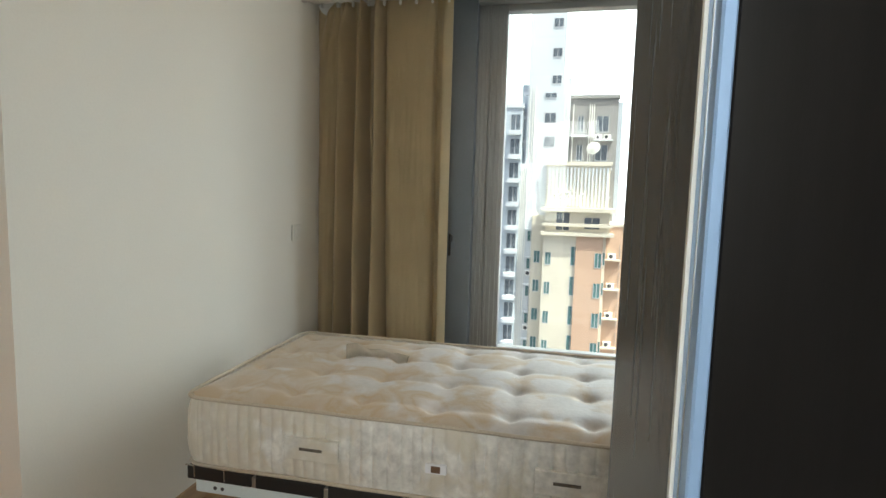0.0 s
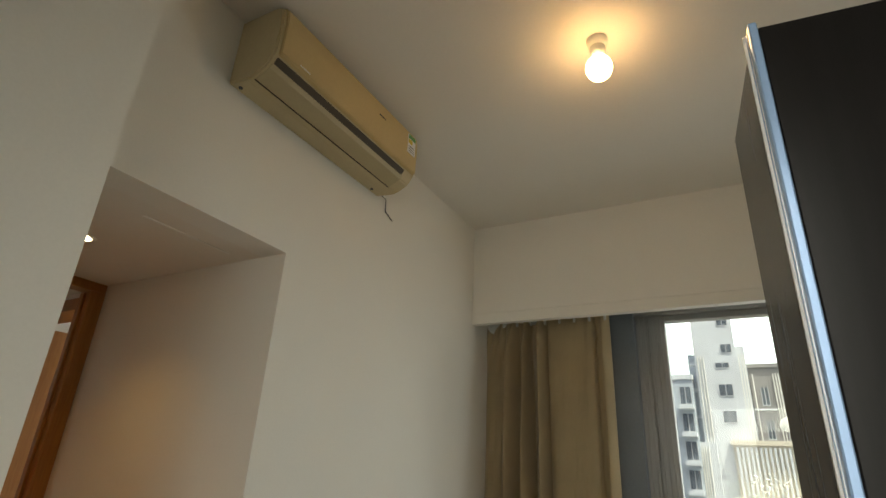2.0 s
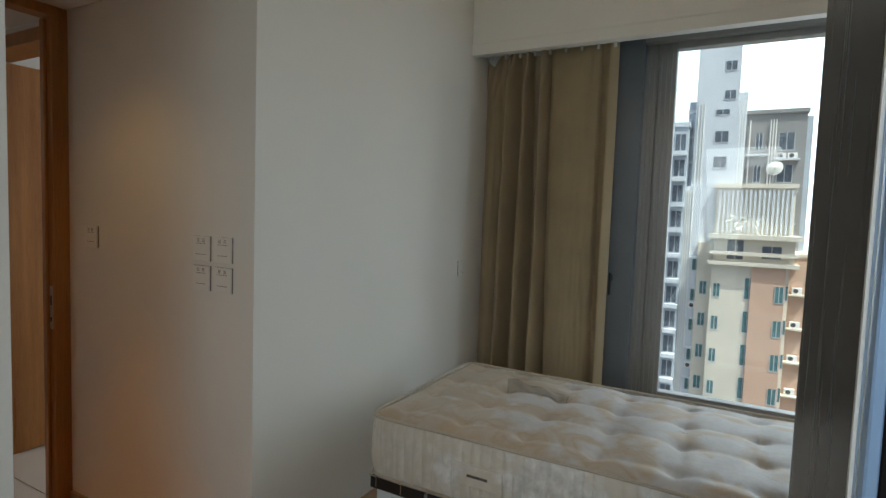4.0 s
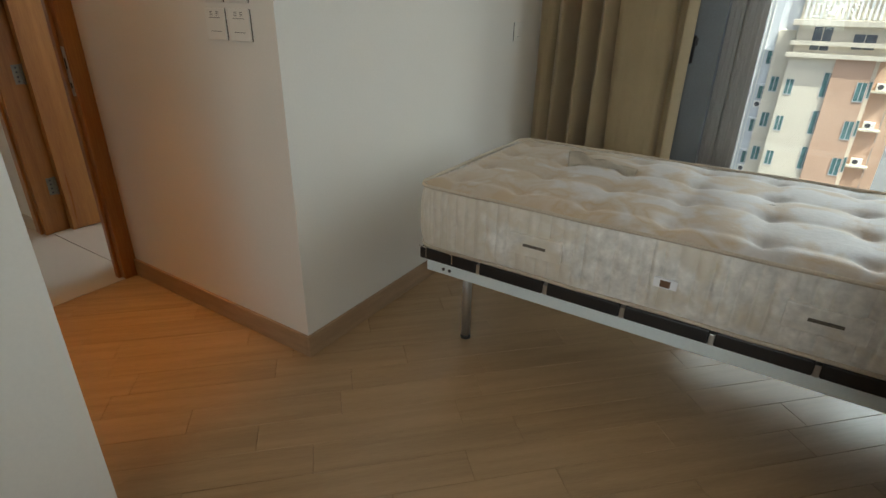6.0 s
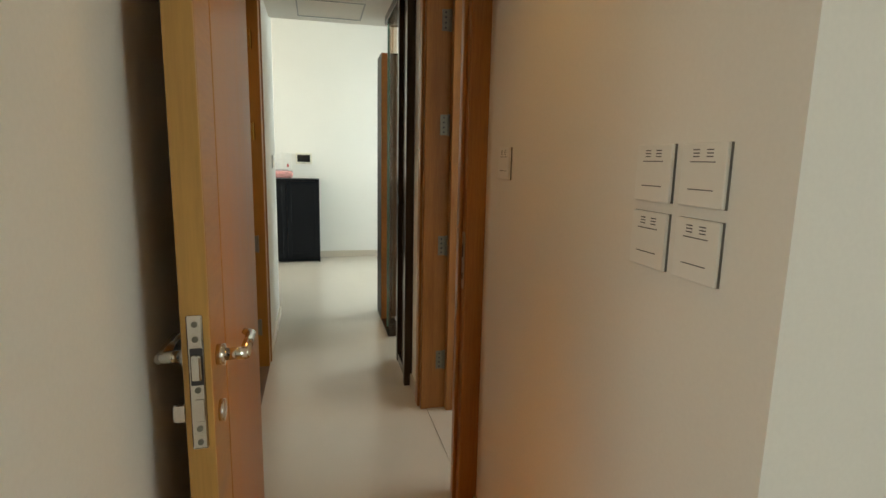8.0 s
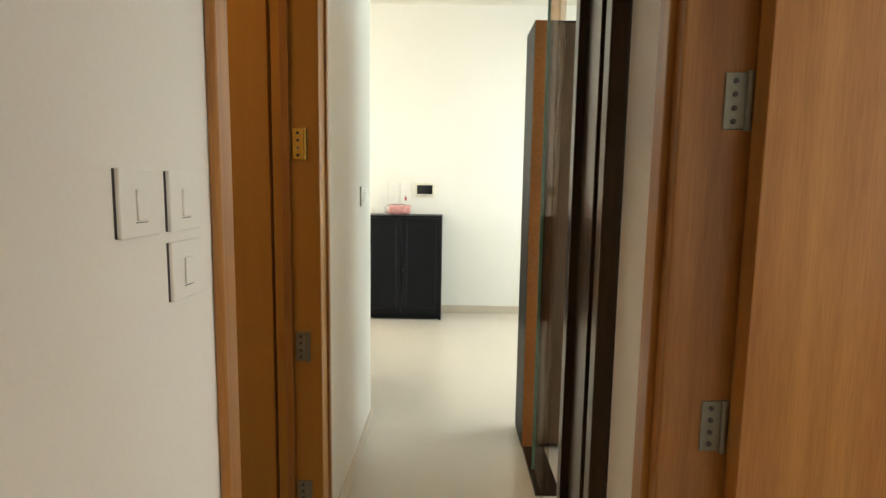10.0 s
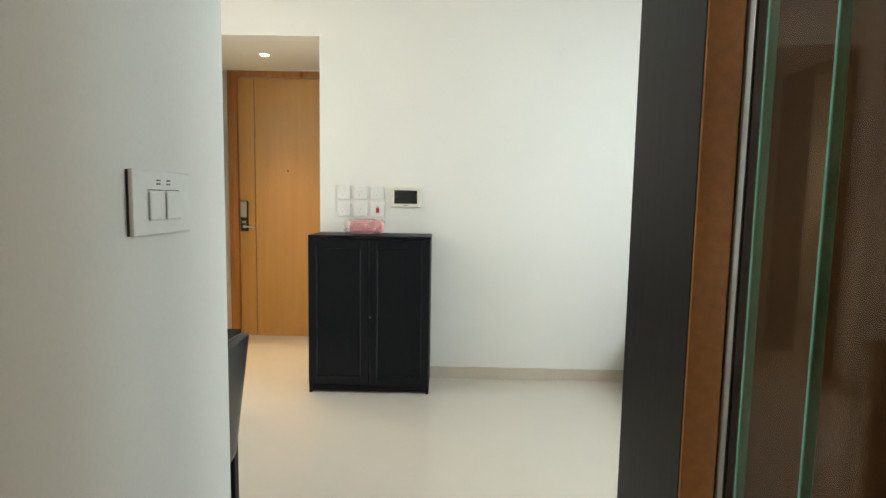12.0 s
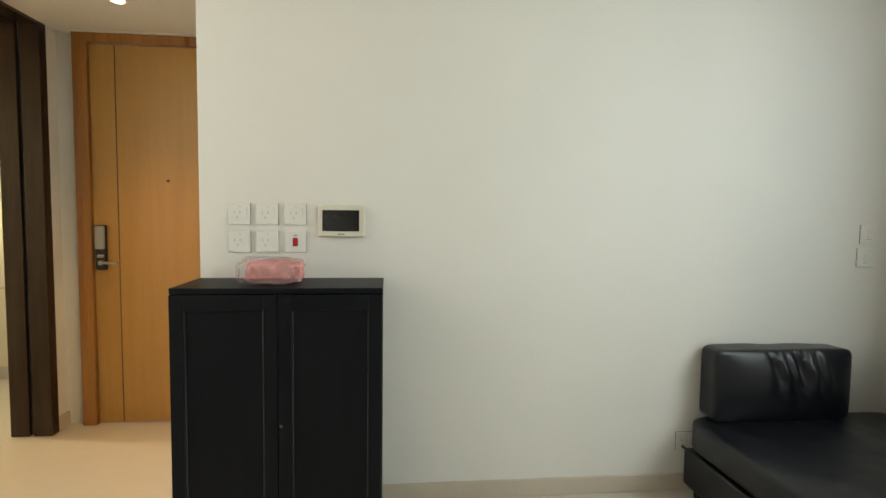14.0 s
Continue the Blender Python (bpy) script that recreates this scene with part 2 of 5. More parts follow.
def mattress_cloth(name, colour, stain, rough, lift, var=0.09, big=9):
    """Quilted damask with brown water stains, thickest at one end and along the front edge."""
    m = surface(name, colour, rough, var=var, big=big, fine=60, bump=0.22, depth=0.003, spec=0.45, sheen=0.15)
    n, l = m.node_tree.nodes, m.node_tree.links
    b = n["Principled BSDF"]
    old = b.inputs["Base Color"].links[0].from_socket
    tc = n.new("ShaderNodeTexCoord")
    s = n.new("ShaderNodeTexNoise")
    s.inputs["Scale"].default_value, s.inputs["Detail"].default_value, s.inputs["Distortion"].default_value = 7.5, 8, 0.5
    l.new(tc.outputs["Object"], s.inputs["Vector"])
    sep = n.new("ShaderNodeSeparateXYZ")
    l.new(tc.outputs["Object"], sep.inputs[0])

    def fall(axis, lo, hi, v0, v1):
        k = n.new("ShaderNodeMapRange")
        k.inputs["From Min"].default_value, k.inputs["From Max"].default_value = lo, hi
        k.inputs["To Min"].default_value, k.inputs["To Max"].default_value = v0, v1
        l.new(sep.outputs[axis], k.inputs["Value"])
        return k.outputs[0]

    total = s.outputs["Fac"]
    for more in (fall("X", 0.30, 1.0, 0.17, -0.05), fall("Y", 0.32, 0.44, 0.10, 0.0)):
        a = n.new("ShaderNodeMath")
        l.new(total, a.inputs[0])
        l.new(more, a.inputs[1])
        total = a.outputs[0]
    r = n.new("ShaderNodeValToRGB")
    e = r.color_ramp.elements
    e[0].position, e[1].position = 0.45 - lift, 0.60 - lift
    e[0].color, e[1].color = (0, 0, 0, 1), (1, 1, 1, 1)
    e2 = e.new(0.68 - lift)
    e2.color = (0.6, 0.6, 0.6, 1)
    e3 = e.new(0.80 - lift)
    e3.color = (0.95, 0.95, 0.95, 1)
    l.new(total, r.inputs[0])
    mx = n.new("ShaderNodeMix")
    mx.data_type = "RGBA"
    l.new(r.outputs[0], mx.inputs[0])
    l.new(old, mx.inputs[6])
    mx.inputs[7].default_value = (*stain, 1)
    l.new(mx.outputs[2], b.inputs["Base Color"])
    return m


DAMASK = mattress_cloth("stained_quilted_damask", (0.60, 0.575, 0.56), (0.50, 0.385, 0.255), 0.46, 0.015)
DAMASK_SIDE = mattress_cloth("silky_ribbed_damask", (0.76, 0.745, 0.70), (0.66, 0.61, 0.51), 0.32, -0.12, 0.17, 26)
PIPING = surface("mattress_piping", (0.55, 0.48, 0.38), 0.7, var=0.15, fine=200, bump=0.2)


# ---- building tools ----
def bx(x0, x1, y0, y1, z0, z1, bevel=0.0, bm=None, seg=2):
    """A box, added to bm or new, with bevelled edges."""
    out = bm or bmesh.new()
    m = Matrix.LocRotScale(((x0 + x1) / 2, (y0 + y1) / 2, (z0 + z1) / 2), None,
                           (abs(x1 - x0), abs(y1 - y0), abs(z1 - z0)))
    v = bmesh.ops.create_cube(out, size=1, matrix=m)["verts"]
    if bevel:
        es = list({e for q in v for e in q.link_edges})
        bmesh.ops.bevel(out, geom=es, offset=bevel, segments=seg, affect="EDGES", profile=0.5)
    return out


def rod(p, q, r, r2=None, bm=None, seg=16):
    """A round bar from p to q."""
    out = bm or bmesh.new()
    p, q = Vector(p), Vector(q)
    m = Matrix.Translation((p + q) / 2) @ (q - p).to_track_quat("Z", "Y").to_matrix().to_4x4()
    bmesh.ops.create_cone(out, cap_ends=True, segments=seg, radius1=r, radius2=r if r2 is None else r2,
                          depth=(q - p).length, matrix=m)
    return out


def ball(c, r, scale=(1, 1, 1), bm=None, u=24, v=16):
    out = bm or bmesh.new()
    bmesh.ops.create_uvsphere(out, u_segments=u, v_segments=v, radius=r,
                              matrix=Matrix.LocRotScale(c, None, scale))
    return out


def turned(bm, m):
    bmesh.ops.transform(bm, matrix=m, verts=bm.verts)
    return bm


def part(name, bm, material, parent=None, label="", smooth=False):
    """Links a bmesh as one mesh object, under a thing or a part where one is given."""
    me = bpy.data.meshes.new(name)
    bm.normal_update()
    if smooth:
        for f in bm.faces:
            f.smooth = True
    bm.to_mesh(me)
    bm.free()
    me.materials.append(material)
    ob = new(name, me)
    if parent:
        ob.parent = parent
        ob.matrix_parent_inverse = parent.matrix_basis.inverted()
    if label:
        ob["label"] = label
    return ob


def thing(name, label, category, at=(0, 0, 0), group="", kind=""):
    e = new(name)
    e.empty_display_size = 0.1
    e.matrix_basis = Matrix.Translation(at)
    return tagged(e, label, category, group, kind)


def structure(name, boxes, material, label, category="wall"):
    bm = bmesh.new()
    for b in boxes:
        bx(*b, bm=bm)
    return tagged(part(name, bm, material), label, category, kind="structure")


# ---- structure: bedroom ----
ZC, ZL = 2.87, 2.115      # high ceilings, low ceilings
structure("wall_bed_side", [(-0.12, 0, 0, 2.20, 0, ZC)], PAINT, "off-white painted wall beside the bed")
structure("wall_alcove", [(-1.10, -0.12, 0, 0.12, 0, 2.5)], PAINT, "off-white alcove wall with a group of socket plates")
structure("wall_lintel", [(-0.12, 0, -0.80, 0, ZL, ZC)], PAINT, "off-white wall above the door alcove")
structure("wall_door_side", [(0.134, 0.254, -2.10, -0.77, 0, ZC), (-1.10, 0.134, -0.89, -0.77, 0, ZC)], PAINT,
          "off-white wall beside the open bedroom door")
structure("wall_bedroom_east", [(2.60, 2.72, -2.22, 2.30, 0, ZC)], PAINT, "plain off-white bedroom wall")
structure("wall_bedroom_south", [(0.134, 1.00, -2.22, -2.10, 0, ZC), (1.92, 2.60, -2.22, -2.10, 0, ZC), (1.00, 1.92, -2.22, -2.10, 0, 0.85),
                                 (1.00, 1.92, -2.22, -2.10, 2.35, ZC)], PAINT, "off-white bedroom end wall round a window")
structure("wall_bedroom_window", [(-0.12, 0.70, 2.10, 2.30, 0, ZC), (2.30, 2.60, 2.10, 2.30, 0, ZC),
                                  (0.70, 2.30, 2.10, 2.30, 0, 0.25), (0.70, 2.30, 2.10, 2.30, 2.40, ZC)], PAINT,
          "off-white wall round the tall bedroom window")
structure("wall_curtain_bulkhead", [(0, 2.60, 1.562, 1.60, 2.30, ZC), (0, 2.60, 1.557, 1.60, 2.237, 2.297)], PAINT,
          "off-white plaster bulkhead that hides the curtain rail")
structure("ceiling_bedroom", [(-0.12, 2.72, -2.22, 2.30, ZC, ZC + 0.1)], CEIL, "white painted bedroom ceiling", "ceiling")
structure("ceiling_alcove", [(-1.10, -0.12, -0.77, 0, ZL, ZL + 0.1)], CEIL, "white painted lowered ceiling over the alcove", "ceiling")
structure("access_panel_trim", [(-0.215, -0.205, -0.42, -0.08, ZL - 0.003, ZL + 0.01)], WHITEPLASTIC, "thin white trim of a ceiling panel", "trim")
floor_bed = structure("floor_bedroom", [(-1.12, 2.72, -2.22, 2.30, -0.06, -0.010)], JOINT, "oak parquet laid diagonally in the bedroom", "floor")


def skirting(name, runs, material, label):
    bm = bmesh.new()
    for r in runs:
        bx(*r, bevel=0.002, bm=bm, seg=1)
    return tagged(part(name, bm, material), label, "baseboard", kind="structure")


skirting("baseboard_bedroom", [(0, 0.012, -0.012, 2.10, 0, 0.084), (-1.09, 0.0, -0.012, 0, 0, 0.084),
                               (0.254, 0.266, -2.1, -0.758, 0, 0.084), (-1.09, 0.254, -0.77, -0.758, 0, 0.084)], OAK_SKIRT,
         "brown oak skirting along the bedroom walls")


def window_frame(name, label, x0, x1, z0, z1, y, bars, facing=1, depth=0.07, stile=0.06, material=None):
    """An aluminium window in a plane of constant y, with upright bars at the given x."""
    w = tagged(new(name), label, "window", kind="structure")
    mat = material or ALU
    for q in [(x0, x0 + stile, z0, z1), (x1 - stile, x1, z0, z1), (x0 + stile, x1 - stile, z0, z0 + stile), (x0 + stile, x1 - stile, z1 - stile, z1)]:
        part("window_frame", bx(q[0], q[1], y - depth / 2, y + depth / 2, q[2], q[3], 0.006), mat, w)
    for b in bars:
        part("mullion", bx(b - stile / 2, b + stile / 2, y - depth / 2, y + depth / 2, z0 + stile, z1 - stile, 0.006), mat, w)
    xs = [x0 + stile] + sorted([s for b in bars for s in (b - stile / 2, b + stile / 2)]) + [x1 - stile]
    for i in range(0, len(xs), 2):
        p = part("pane", bx(xs[i] - 0.005, xs[i + 1] + 0.005, y - 0.004, y + 0.004, z0 + stile - 0.005, z1 - stile + 0.005), PANE, w)
        p.visible_shadow = False
    return w


# bedroom window: charcoal post, ribbed sash, one large pane
win1 = window_frame("window_1", "tall grey aluminium bedroom window with a clear pane", 0.935, 2.30, 0.25, 2.40, 2.09, [], stile=0.10)
part("sash", bx(0.868, 0.934, 2.057, 2.12, 0.25, 2.40, 0.003), ALU, win1, "ribbed grey sash")
window_frame("window_4", "grey aluminium window in the bedroom end wall", 1.00, 1.92, 0.85, 2.35, -2.16, [], stile=0.06)
part("post", bx(0.66, 0.87, 1.98, 2.10, 0.0, 2.40, 0.004), ALU_DARK, win1, "wide charcoal metal post")
for rx in (0.882, 0.908, 0.945, 0.972, 0.999):
    part("rib", bx(rx, rx + 0.012, 2.043, 2.0565, 0.27, 2.33, 0.003), ALU, win1)
part("head_rail", bx(0.87, 2.30, 2.00, 2.055, 2.335, 2.40, 0.004), ALU, win1)
hd = part("handle", bx(0.745, 0.765, 1.945, 1.98, 0.98, 1.02, 0.004), BLACKPLASTIC, win1, "black window handle")
part("lever", bx(0.748, 0.762, 1.925, 1.945, 0.90, 1.03, 0.005), BLACKPLASTIC, hd)
structure("sill_bedroom", [(0.874, 2.30, 1.98, 2.054, 0.20, 0.235)], PAINT, "white plaster sill under the bedroom window", "trim")

# ---- structure: corridor ----
structure("floor_stone", [(-8.2, -1.12, -4.3, 2.0, -0.06, 0.0)], MARBLE, "pale beige polished stone floor", "floor")
structure("threshold", [(-1.16, -1.10, -0.80, 0.0, -0.02, 0.002)], MARBLE, "stone threshold under the bedroom door", "trim")
structure("wall_corridor_west", [(-1.905, -1.10, -0.92, -0.80, 0, 2.5), (-3.65, -2.675, -0.92, -0.80, 0, 2.5),
                                 (-2.675, -1.905, -0.92, -0.80, 2.06, 2.5)], PAINT, "white corridor wall with switch plates")
structure("wall_corridor_east", [(-2.188, -1.985, -0.028, 0.14, 0, 2.114), (-2.00, -1.10, 0.02, 0.12, 2.06, 2.5),
                                 (-3.45, -2.19, 0.0, 0.12, 2.115, 2.87)], PAINT, "white corridor wall beside the bronze partition")
structure("ceiling_corridor", [(-3.45, -1.10, -0.92, 0.12, ZL, ZL + 0.1)], CEIL, "white lowered corridor ceiling", "ceiling")
structure("wall_ceiling_step", [(-3.45, -3.33, -0.92, 0.0, ZL + 0.1, ZC)], PAINT, "white step up to the high ceiling")
structure("trim_access_panel", [(-3.34, -3.33, -0.61, -0.20, ZL - 0.003, ZL + 0.01), (-2.95, -2.94, -0.61, -0.20, ZL - 0.003, ZL + 0.01),
          (-3.33, -2.95, -0.61, -0.602, ZL - 0.003, ZL + 0.01), (-3.33, -2.95, -0.208, -0.20, ZL - 0.003, ZL + 0.01)],
          ALU, "thin grey gap round a ceiling access panel", "trim")
fit = thing("ceiling_fitting", "small square white ceiling fitting with a dark slot", "ceiling fitting", (-2.825, -0.404, ZL))
part("body", bx(-2.850, -2.800, -0.429, -0.379, ZL - 0.010, ZL, 0.003), WHITEPLASTIC, fit)
part("slot", bx(-2.832, -2.818, -0.420, -0.388, ZL - 0.012, ZL - 0.009), MARK, fit)
skirting("baseboard_corridor", [(-3.65, -2.695, -0.80, -0.788, 0, 0.07), (-3.662, -3.65, -0.92, -0.788, 0, 0.07),
                                (-1.89, -1.19, -0.80, -0.788, 0, 0.07), (-2.186, -1.992, -0.040, -0.028, 0, 0.07)], STONE_SKIRT,
         "beige stone skirting in the corridor")

# rooms behind the two side doors, plain; unseen daylight opening added in the second
structure("wall_side_room", [(-2.90, -2.78, -2.3, -0.92, 0, 2.4), (-1.60, -1.48, -2.3, -0.92, 0, 2.4), (-2.90, -1.48, -2.42, -2.3, 0, 2.4),
                             (-2.90, -1.48, -2.42, -0.92, 2.4, 2.5)], PAINT, "plain white walls of the side room")
structure("wall_second_room", [(-2.12, -2.00, 0.12, 1.72, 0, 2.4), (-2.12, -1.75, 1.60, 1.72, 0, 2.4), (-0.5, -0.12, 1.60, 1.72, 0, 2.4), (-1.75, -0.5, 1.60, 1.72, 0, 0.8), (-2.12, -0.12, 0.12, 1.72, 2.4, 2.5)],
          PAINT, "plain white walls of the second room")


structure("floor_second_room", [(-1.12, -0.12, 0.0, 1.72, -0.06, 0.0)], MARBLE, "pale stone floor of the second room", "floor")

# ---- doors ----
def hinge(parent, at, axis, material=STEEL):
    """A butt hinge: plate, knuckle and screws; axis is the way its plate faces, '+x' or '-y'."""
    x, y, z = at
    if axis == "+x":
        h = part("hinge", bx(x, x + 0.003, y - 0.034, y, z - 0.045, z + 0.045, 0.001, seg=1), material, parent, "metal butt hinge")
        for dz in (-0.032, -0.011, 0.011, 0.032):
            part("screw", rod((x + 0.003, y - 0.018, z + dz), (x + 0.0045, y - 0.018, z + dz), 0.0045, seg=10), MARK, h)
        part("knuckle", rod((x + 0.004, y + 0.005, z - 0.047), (x + 0.004, y + 0.005, z + 0.047), 0.006, seg=12), material, h)
    return h


# bedroom door frame across the corridor mouth
df = tagged(new("door_frame_1"), "orange-brown veneered frame of the bedroom door", "door frame", kind="structure")
part("jamb", bx(-1.18, -1.092, -0.062, 0.002, 0, 2.075, 0.004), CASING, df)
part("stop", bx(-1.155, -1.125, -0.075, -0.062, 0, 2.062, 0.003), CASING, df)
part("jamb", bx(-1.18, -1.10, -0.80, -0.742, 0, 2.075, 0.004), CASING, df)
part("head", bx(-1.18, -1.094, -0.80, 0.001, 2.075, 2.115, 0.004), CASING, df)
sp = part("strike_plate", bx(-1.122, -1.100, -0.0645, -0.062, 0.80, 0.98, 0.001, seg=1), STEEL, df, "steel strike plate")
part("slot", bx(-1.117, -1.106, -0.0650, -0.0635, 0.90, 0.94), MARK, sp)
part("slot", bx(-1.117, -1.106, -0.0650, -0.0635, 0.83, 0.85), MARK, sp)


def panel_door(name, label, group=""):
    """A flush veneered door leaf with an upright groove; its hinge edge at the origin, running along +x."""
    d = tagged(new(name), label, "door", group, kind="structure")
    part("lock_stile", bx(0.556, 0.683, -0.02, 0.02, 0.006, 2.06, 0.002), DOOR_CROSS, d, "cross-grained veneer stile")
    part("panel", bx(0.0, 0.549, -0.02, 0.02, 0.006, 2.06, 0.002), DOOR_WOOD, d)
    part("groove", bx(0.547, 0.555, -0.0165, 0.0165, 0.01, 2.055), MARK, d)
    part("lipping", bx(0.683, 0.690, -0.02, 0.02, 0.006, 2.06, 0.001, seg=1), DOOR_PALE, d, "pale solid wood edge")
    lk = part("lock_plate", bx(0.690, 0.693, -0.0115, 0.0115, 0.755, 0.967, 0.003), CHROME, d, "polished steel lock face plate")
    part("latch", bx(0.693, 0.704, -0.006, 0.008, 0.868, 0.908, 0.003), CHROME, lk)
    part("bolt_slot", bx(0.693, 0.6935, -0.0085, 0.0095, 0.858, 0.916, 0.001, seg=1), MARK, lk)
    part("bolt", bx(0.693, 0.696, -0.005, 0.008, 0.800, 0.835, 0.001, seg=1), CHROME, lk)
    for z in (0.953, 0.930, 0.850, 0.788, 0.766):
        part("screw", rod((0.693, 0, z), (0.6947, 0, z), 0.0045, seg=12), DULLSTEEL, lk)
    for s in (1, -1):
        h = part("lever_handle", rod((0.638, s * 0.02, 0.885), (0.638, s * 0.032, 0.885), 0.017, seg=24), CHROME, d, "polished chrome lever handle", True)
        part("neck", rod((0.638, s * 0.030, 0.885), (0.638, s * 0.066, 0.885), 0.010), CHROME, h, "", True)
        part("grip", rod((0.643, s * 0.062, 0.885), (0.543, s * 0.062, 0.887), 0.0095, 0.008), CHROME, h, "", True)
        part("grip_end", rod((0.545, s * 0.062, 0.887), (0.533, s * 0.050, 0.888), 0.008, 0.006), CHROME, h, "", True)
        e = part("thumb_turn", rod((0.638, s * 0.02, 0.79), (0.638, s * 0.028, 0.79), 0.018, seg=20), CHROME, d, "chrome thumb turn", True)
        if s < 0:
            part("turn_knob", bx(0.632, 0.644, min(s * .028, s * .05), max(s * .028, s * .05), 0.775, 0.805, 0.004), CHROME, e)
    return d


door1 = panel_door("door_1", "open orange-brown veneered bedroom door with a grooved stile")
door1.matrix_basis = pose(-1.036, -0.694, 0, 0, 0, 0.6)

# side doorway on the white wall: frame with four hinges, leaf swung into the side room
f2 = tagged(new("door_frame_2"), "orange-brown door frame with brass hinges", "door frame", kind="structure")
part("jamb", bx(-1.965, -1.905, -0.93, -0.79, 0, 2.06, 0.004), CASING, f2)
part("jamb", bx(-2.675, -2.595, -0.93, -0.79, 0, 2.06, 0.004), DOOR_WOOD, f2)
part("moulding", bx(-2.690, -2.665, -0.80, -0.782, 0, 2.10, 0.006), CASING, f2)
part("moulding", bx(-1.920, -1.890, -0.80, -0.782, 0, 2.10, 0.006), CASING, f2)
part("head", bx(-2.595, -1.965, -0.93, -0.79, 2.0, 2.06, 0.004), CASING, f2)
part("stop", bx(-2.595, -2.583, -0.90, -0.875, 0, 2.0, 0.002), CASING, f2)
for hz, hm in ((1.80, BRASSY), (1.33, BRASSY), (0.72, DULLSTEEL), (0.24, DULLSTEEL)):
    hinge(f2, (-2.595, -0.835, hz), "+x", hm)
tagged(part("door_2", bx(-2.640, -2.600, -1.60, -0.94, 0.006, 1.99, 0.002), DOOR_WOOD), "orange-brown door leaf swung into the side room", "door", kind="structure")
structure("threshold_side", [(-2.595, -1.965, -0.93, -0.79, -0.01, 0.004)], BACKBOARD, "brown stone threshold of the side door", "trim")

# doorway opposite: leaf swung open at right angles
f3 = tagged(new("door_frame_3"), "orange-brown door frame with steel hinges", "door frame", kind="structure")
part("jamb", bx(-1.984, -1.905, -0.034, 0.14, 0, 2.02, 0.004), CASING, f3)
part("moulding", bx(-1.990, -1.935, -0.046, -0.030, 0, 2.06, 0.006), CASING, f3)
part("jamb", bx(-1.262, -1.182, 0.0, 0.14, 0, 2.02, 0.004), CASING, f3)
part("head", bx(-1.905, -1.262, -0.004, 0.14, 2.02, 2.08, 0.004), CASING, f3)
for hz in (1.80, 1.355, 0.807, 0.25):
    hinge(f3, (-1.905, 0.070, hz), "+x", DULLSTEEL)
leaf3 = tagged(new("door_3"), "open pale orange-brown door leaf", "door", kind="structure")
part("panel", bx(-1.898, -1.858, 0.080, 0.72, 0.006, 2.01, 0.002), CASING, leaf3)
part("door_handle", rod((-1.858, 0.64, 0.95), (-1.80, 0.64, 0.95), 0.01), CHROME, leaf3, "chrome lever handle")
structure("threshold_second", [(-1.905, -1.262, -0.004, 0.14, -0.01, 0.004)], MARBLE, "stone threshold of the second door", "trim")

# ---- bronze partition and what stands behind it ----
bp = thing("bronze_partition", "dark bronze metal frame with tinted glass panels, floor to ceiling", "partition", (-2.4, -0.01, 0), kind="structure")
part("stile", bx(-2.235, -2.19, -0.070, -0.030, 0.0, 2.115, 0.003), BRONZE, bp)
part("stile", bx(-2.60, -2.555, -0.055, 0.06, 0.0, 2.115, 0.003), BRONZE, bp)
part("stile", bx(-2.36, -2.345, -0.050, -0.030, 0.06, 2.06, 0.002), BRONZE, bp)
part("panel", bx(-2.555, -2.235, -0.035, 0.04, 0.05, 2.07, 0.002), BRONZE, bp, "polished dark bronze panel")
part("bottom_rail", bx(-2.555, -2.235, -0.052, 0.055, 0.0, 0.05, 0.003), BRONZE, bp)
part("top_rail", bx(-3.20, -2.235, -0.055, 0.06, 2.065, 2.115, 0.003), BRONZE, bp)
part("glass_panel", bx(-3.170, -2.960, -0.038, -0.028, 0.02, 2.065, 0.001, seg=1), TINTED, bp, "bronze-tinted sliding glass")
part("glass_edge", bx(-3.1725, -3.170, -0.039, -0.027, 0.02, 2.065), GREENEDGE, bp, "green polished glass edge")
part("glass_panel", bx(-3.325, -3.00, -0.012, -0.002, 0.02, 2.065, 0.001, seg=1), TINTED, bp, "second bronze-tinted sliding glass")
part("glass_edge", bx(-3.3275, -3.325, -0.013, -0.001, 0.02, 2.065), GREENEDGE, bp, "green polished glass edge")
part("floor_track", bx(-3.39, -3.005, -0.05, 0.05, 0.0, 0.012, 0.002), BRONZE, bp)


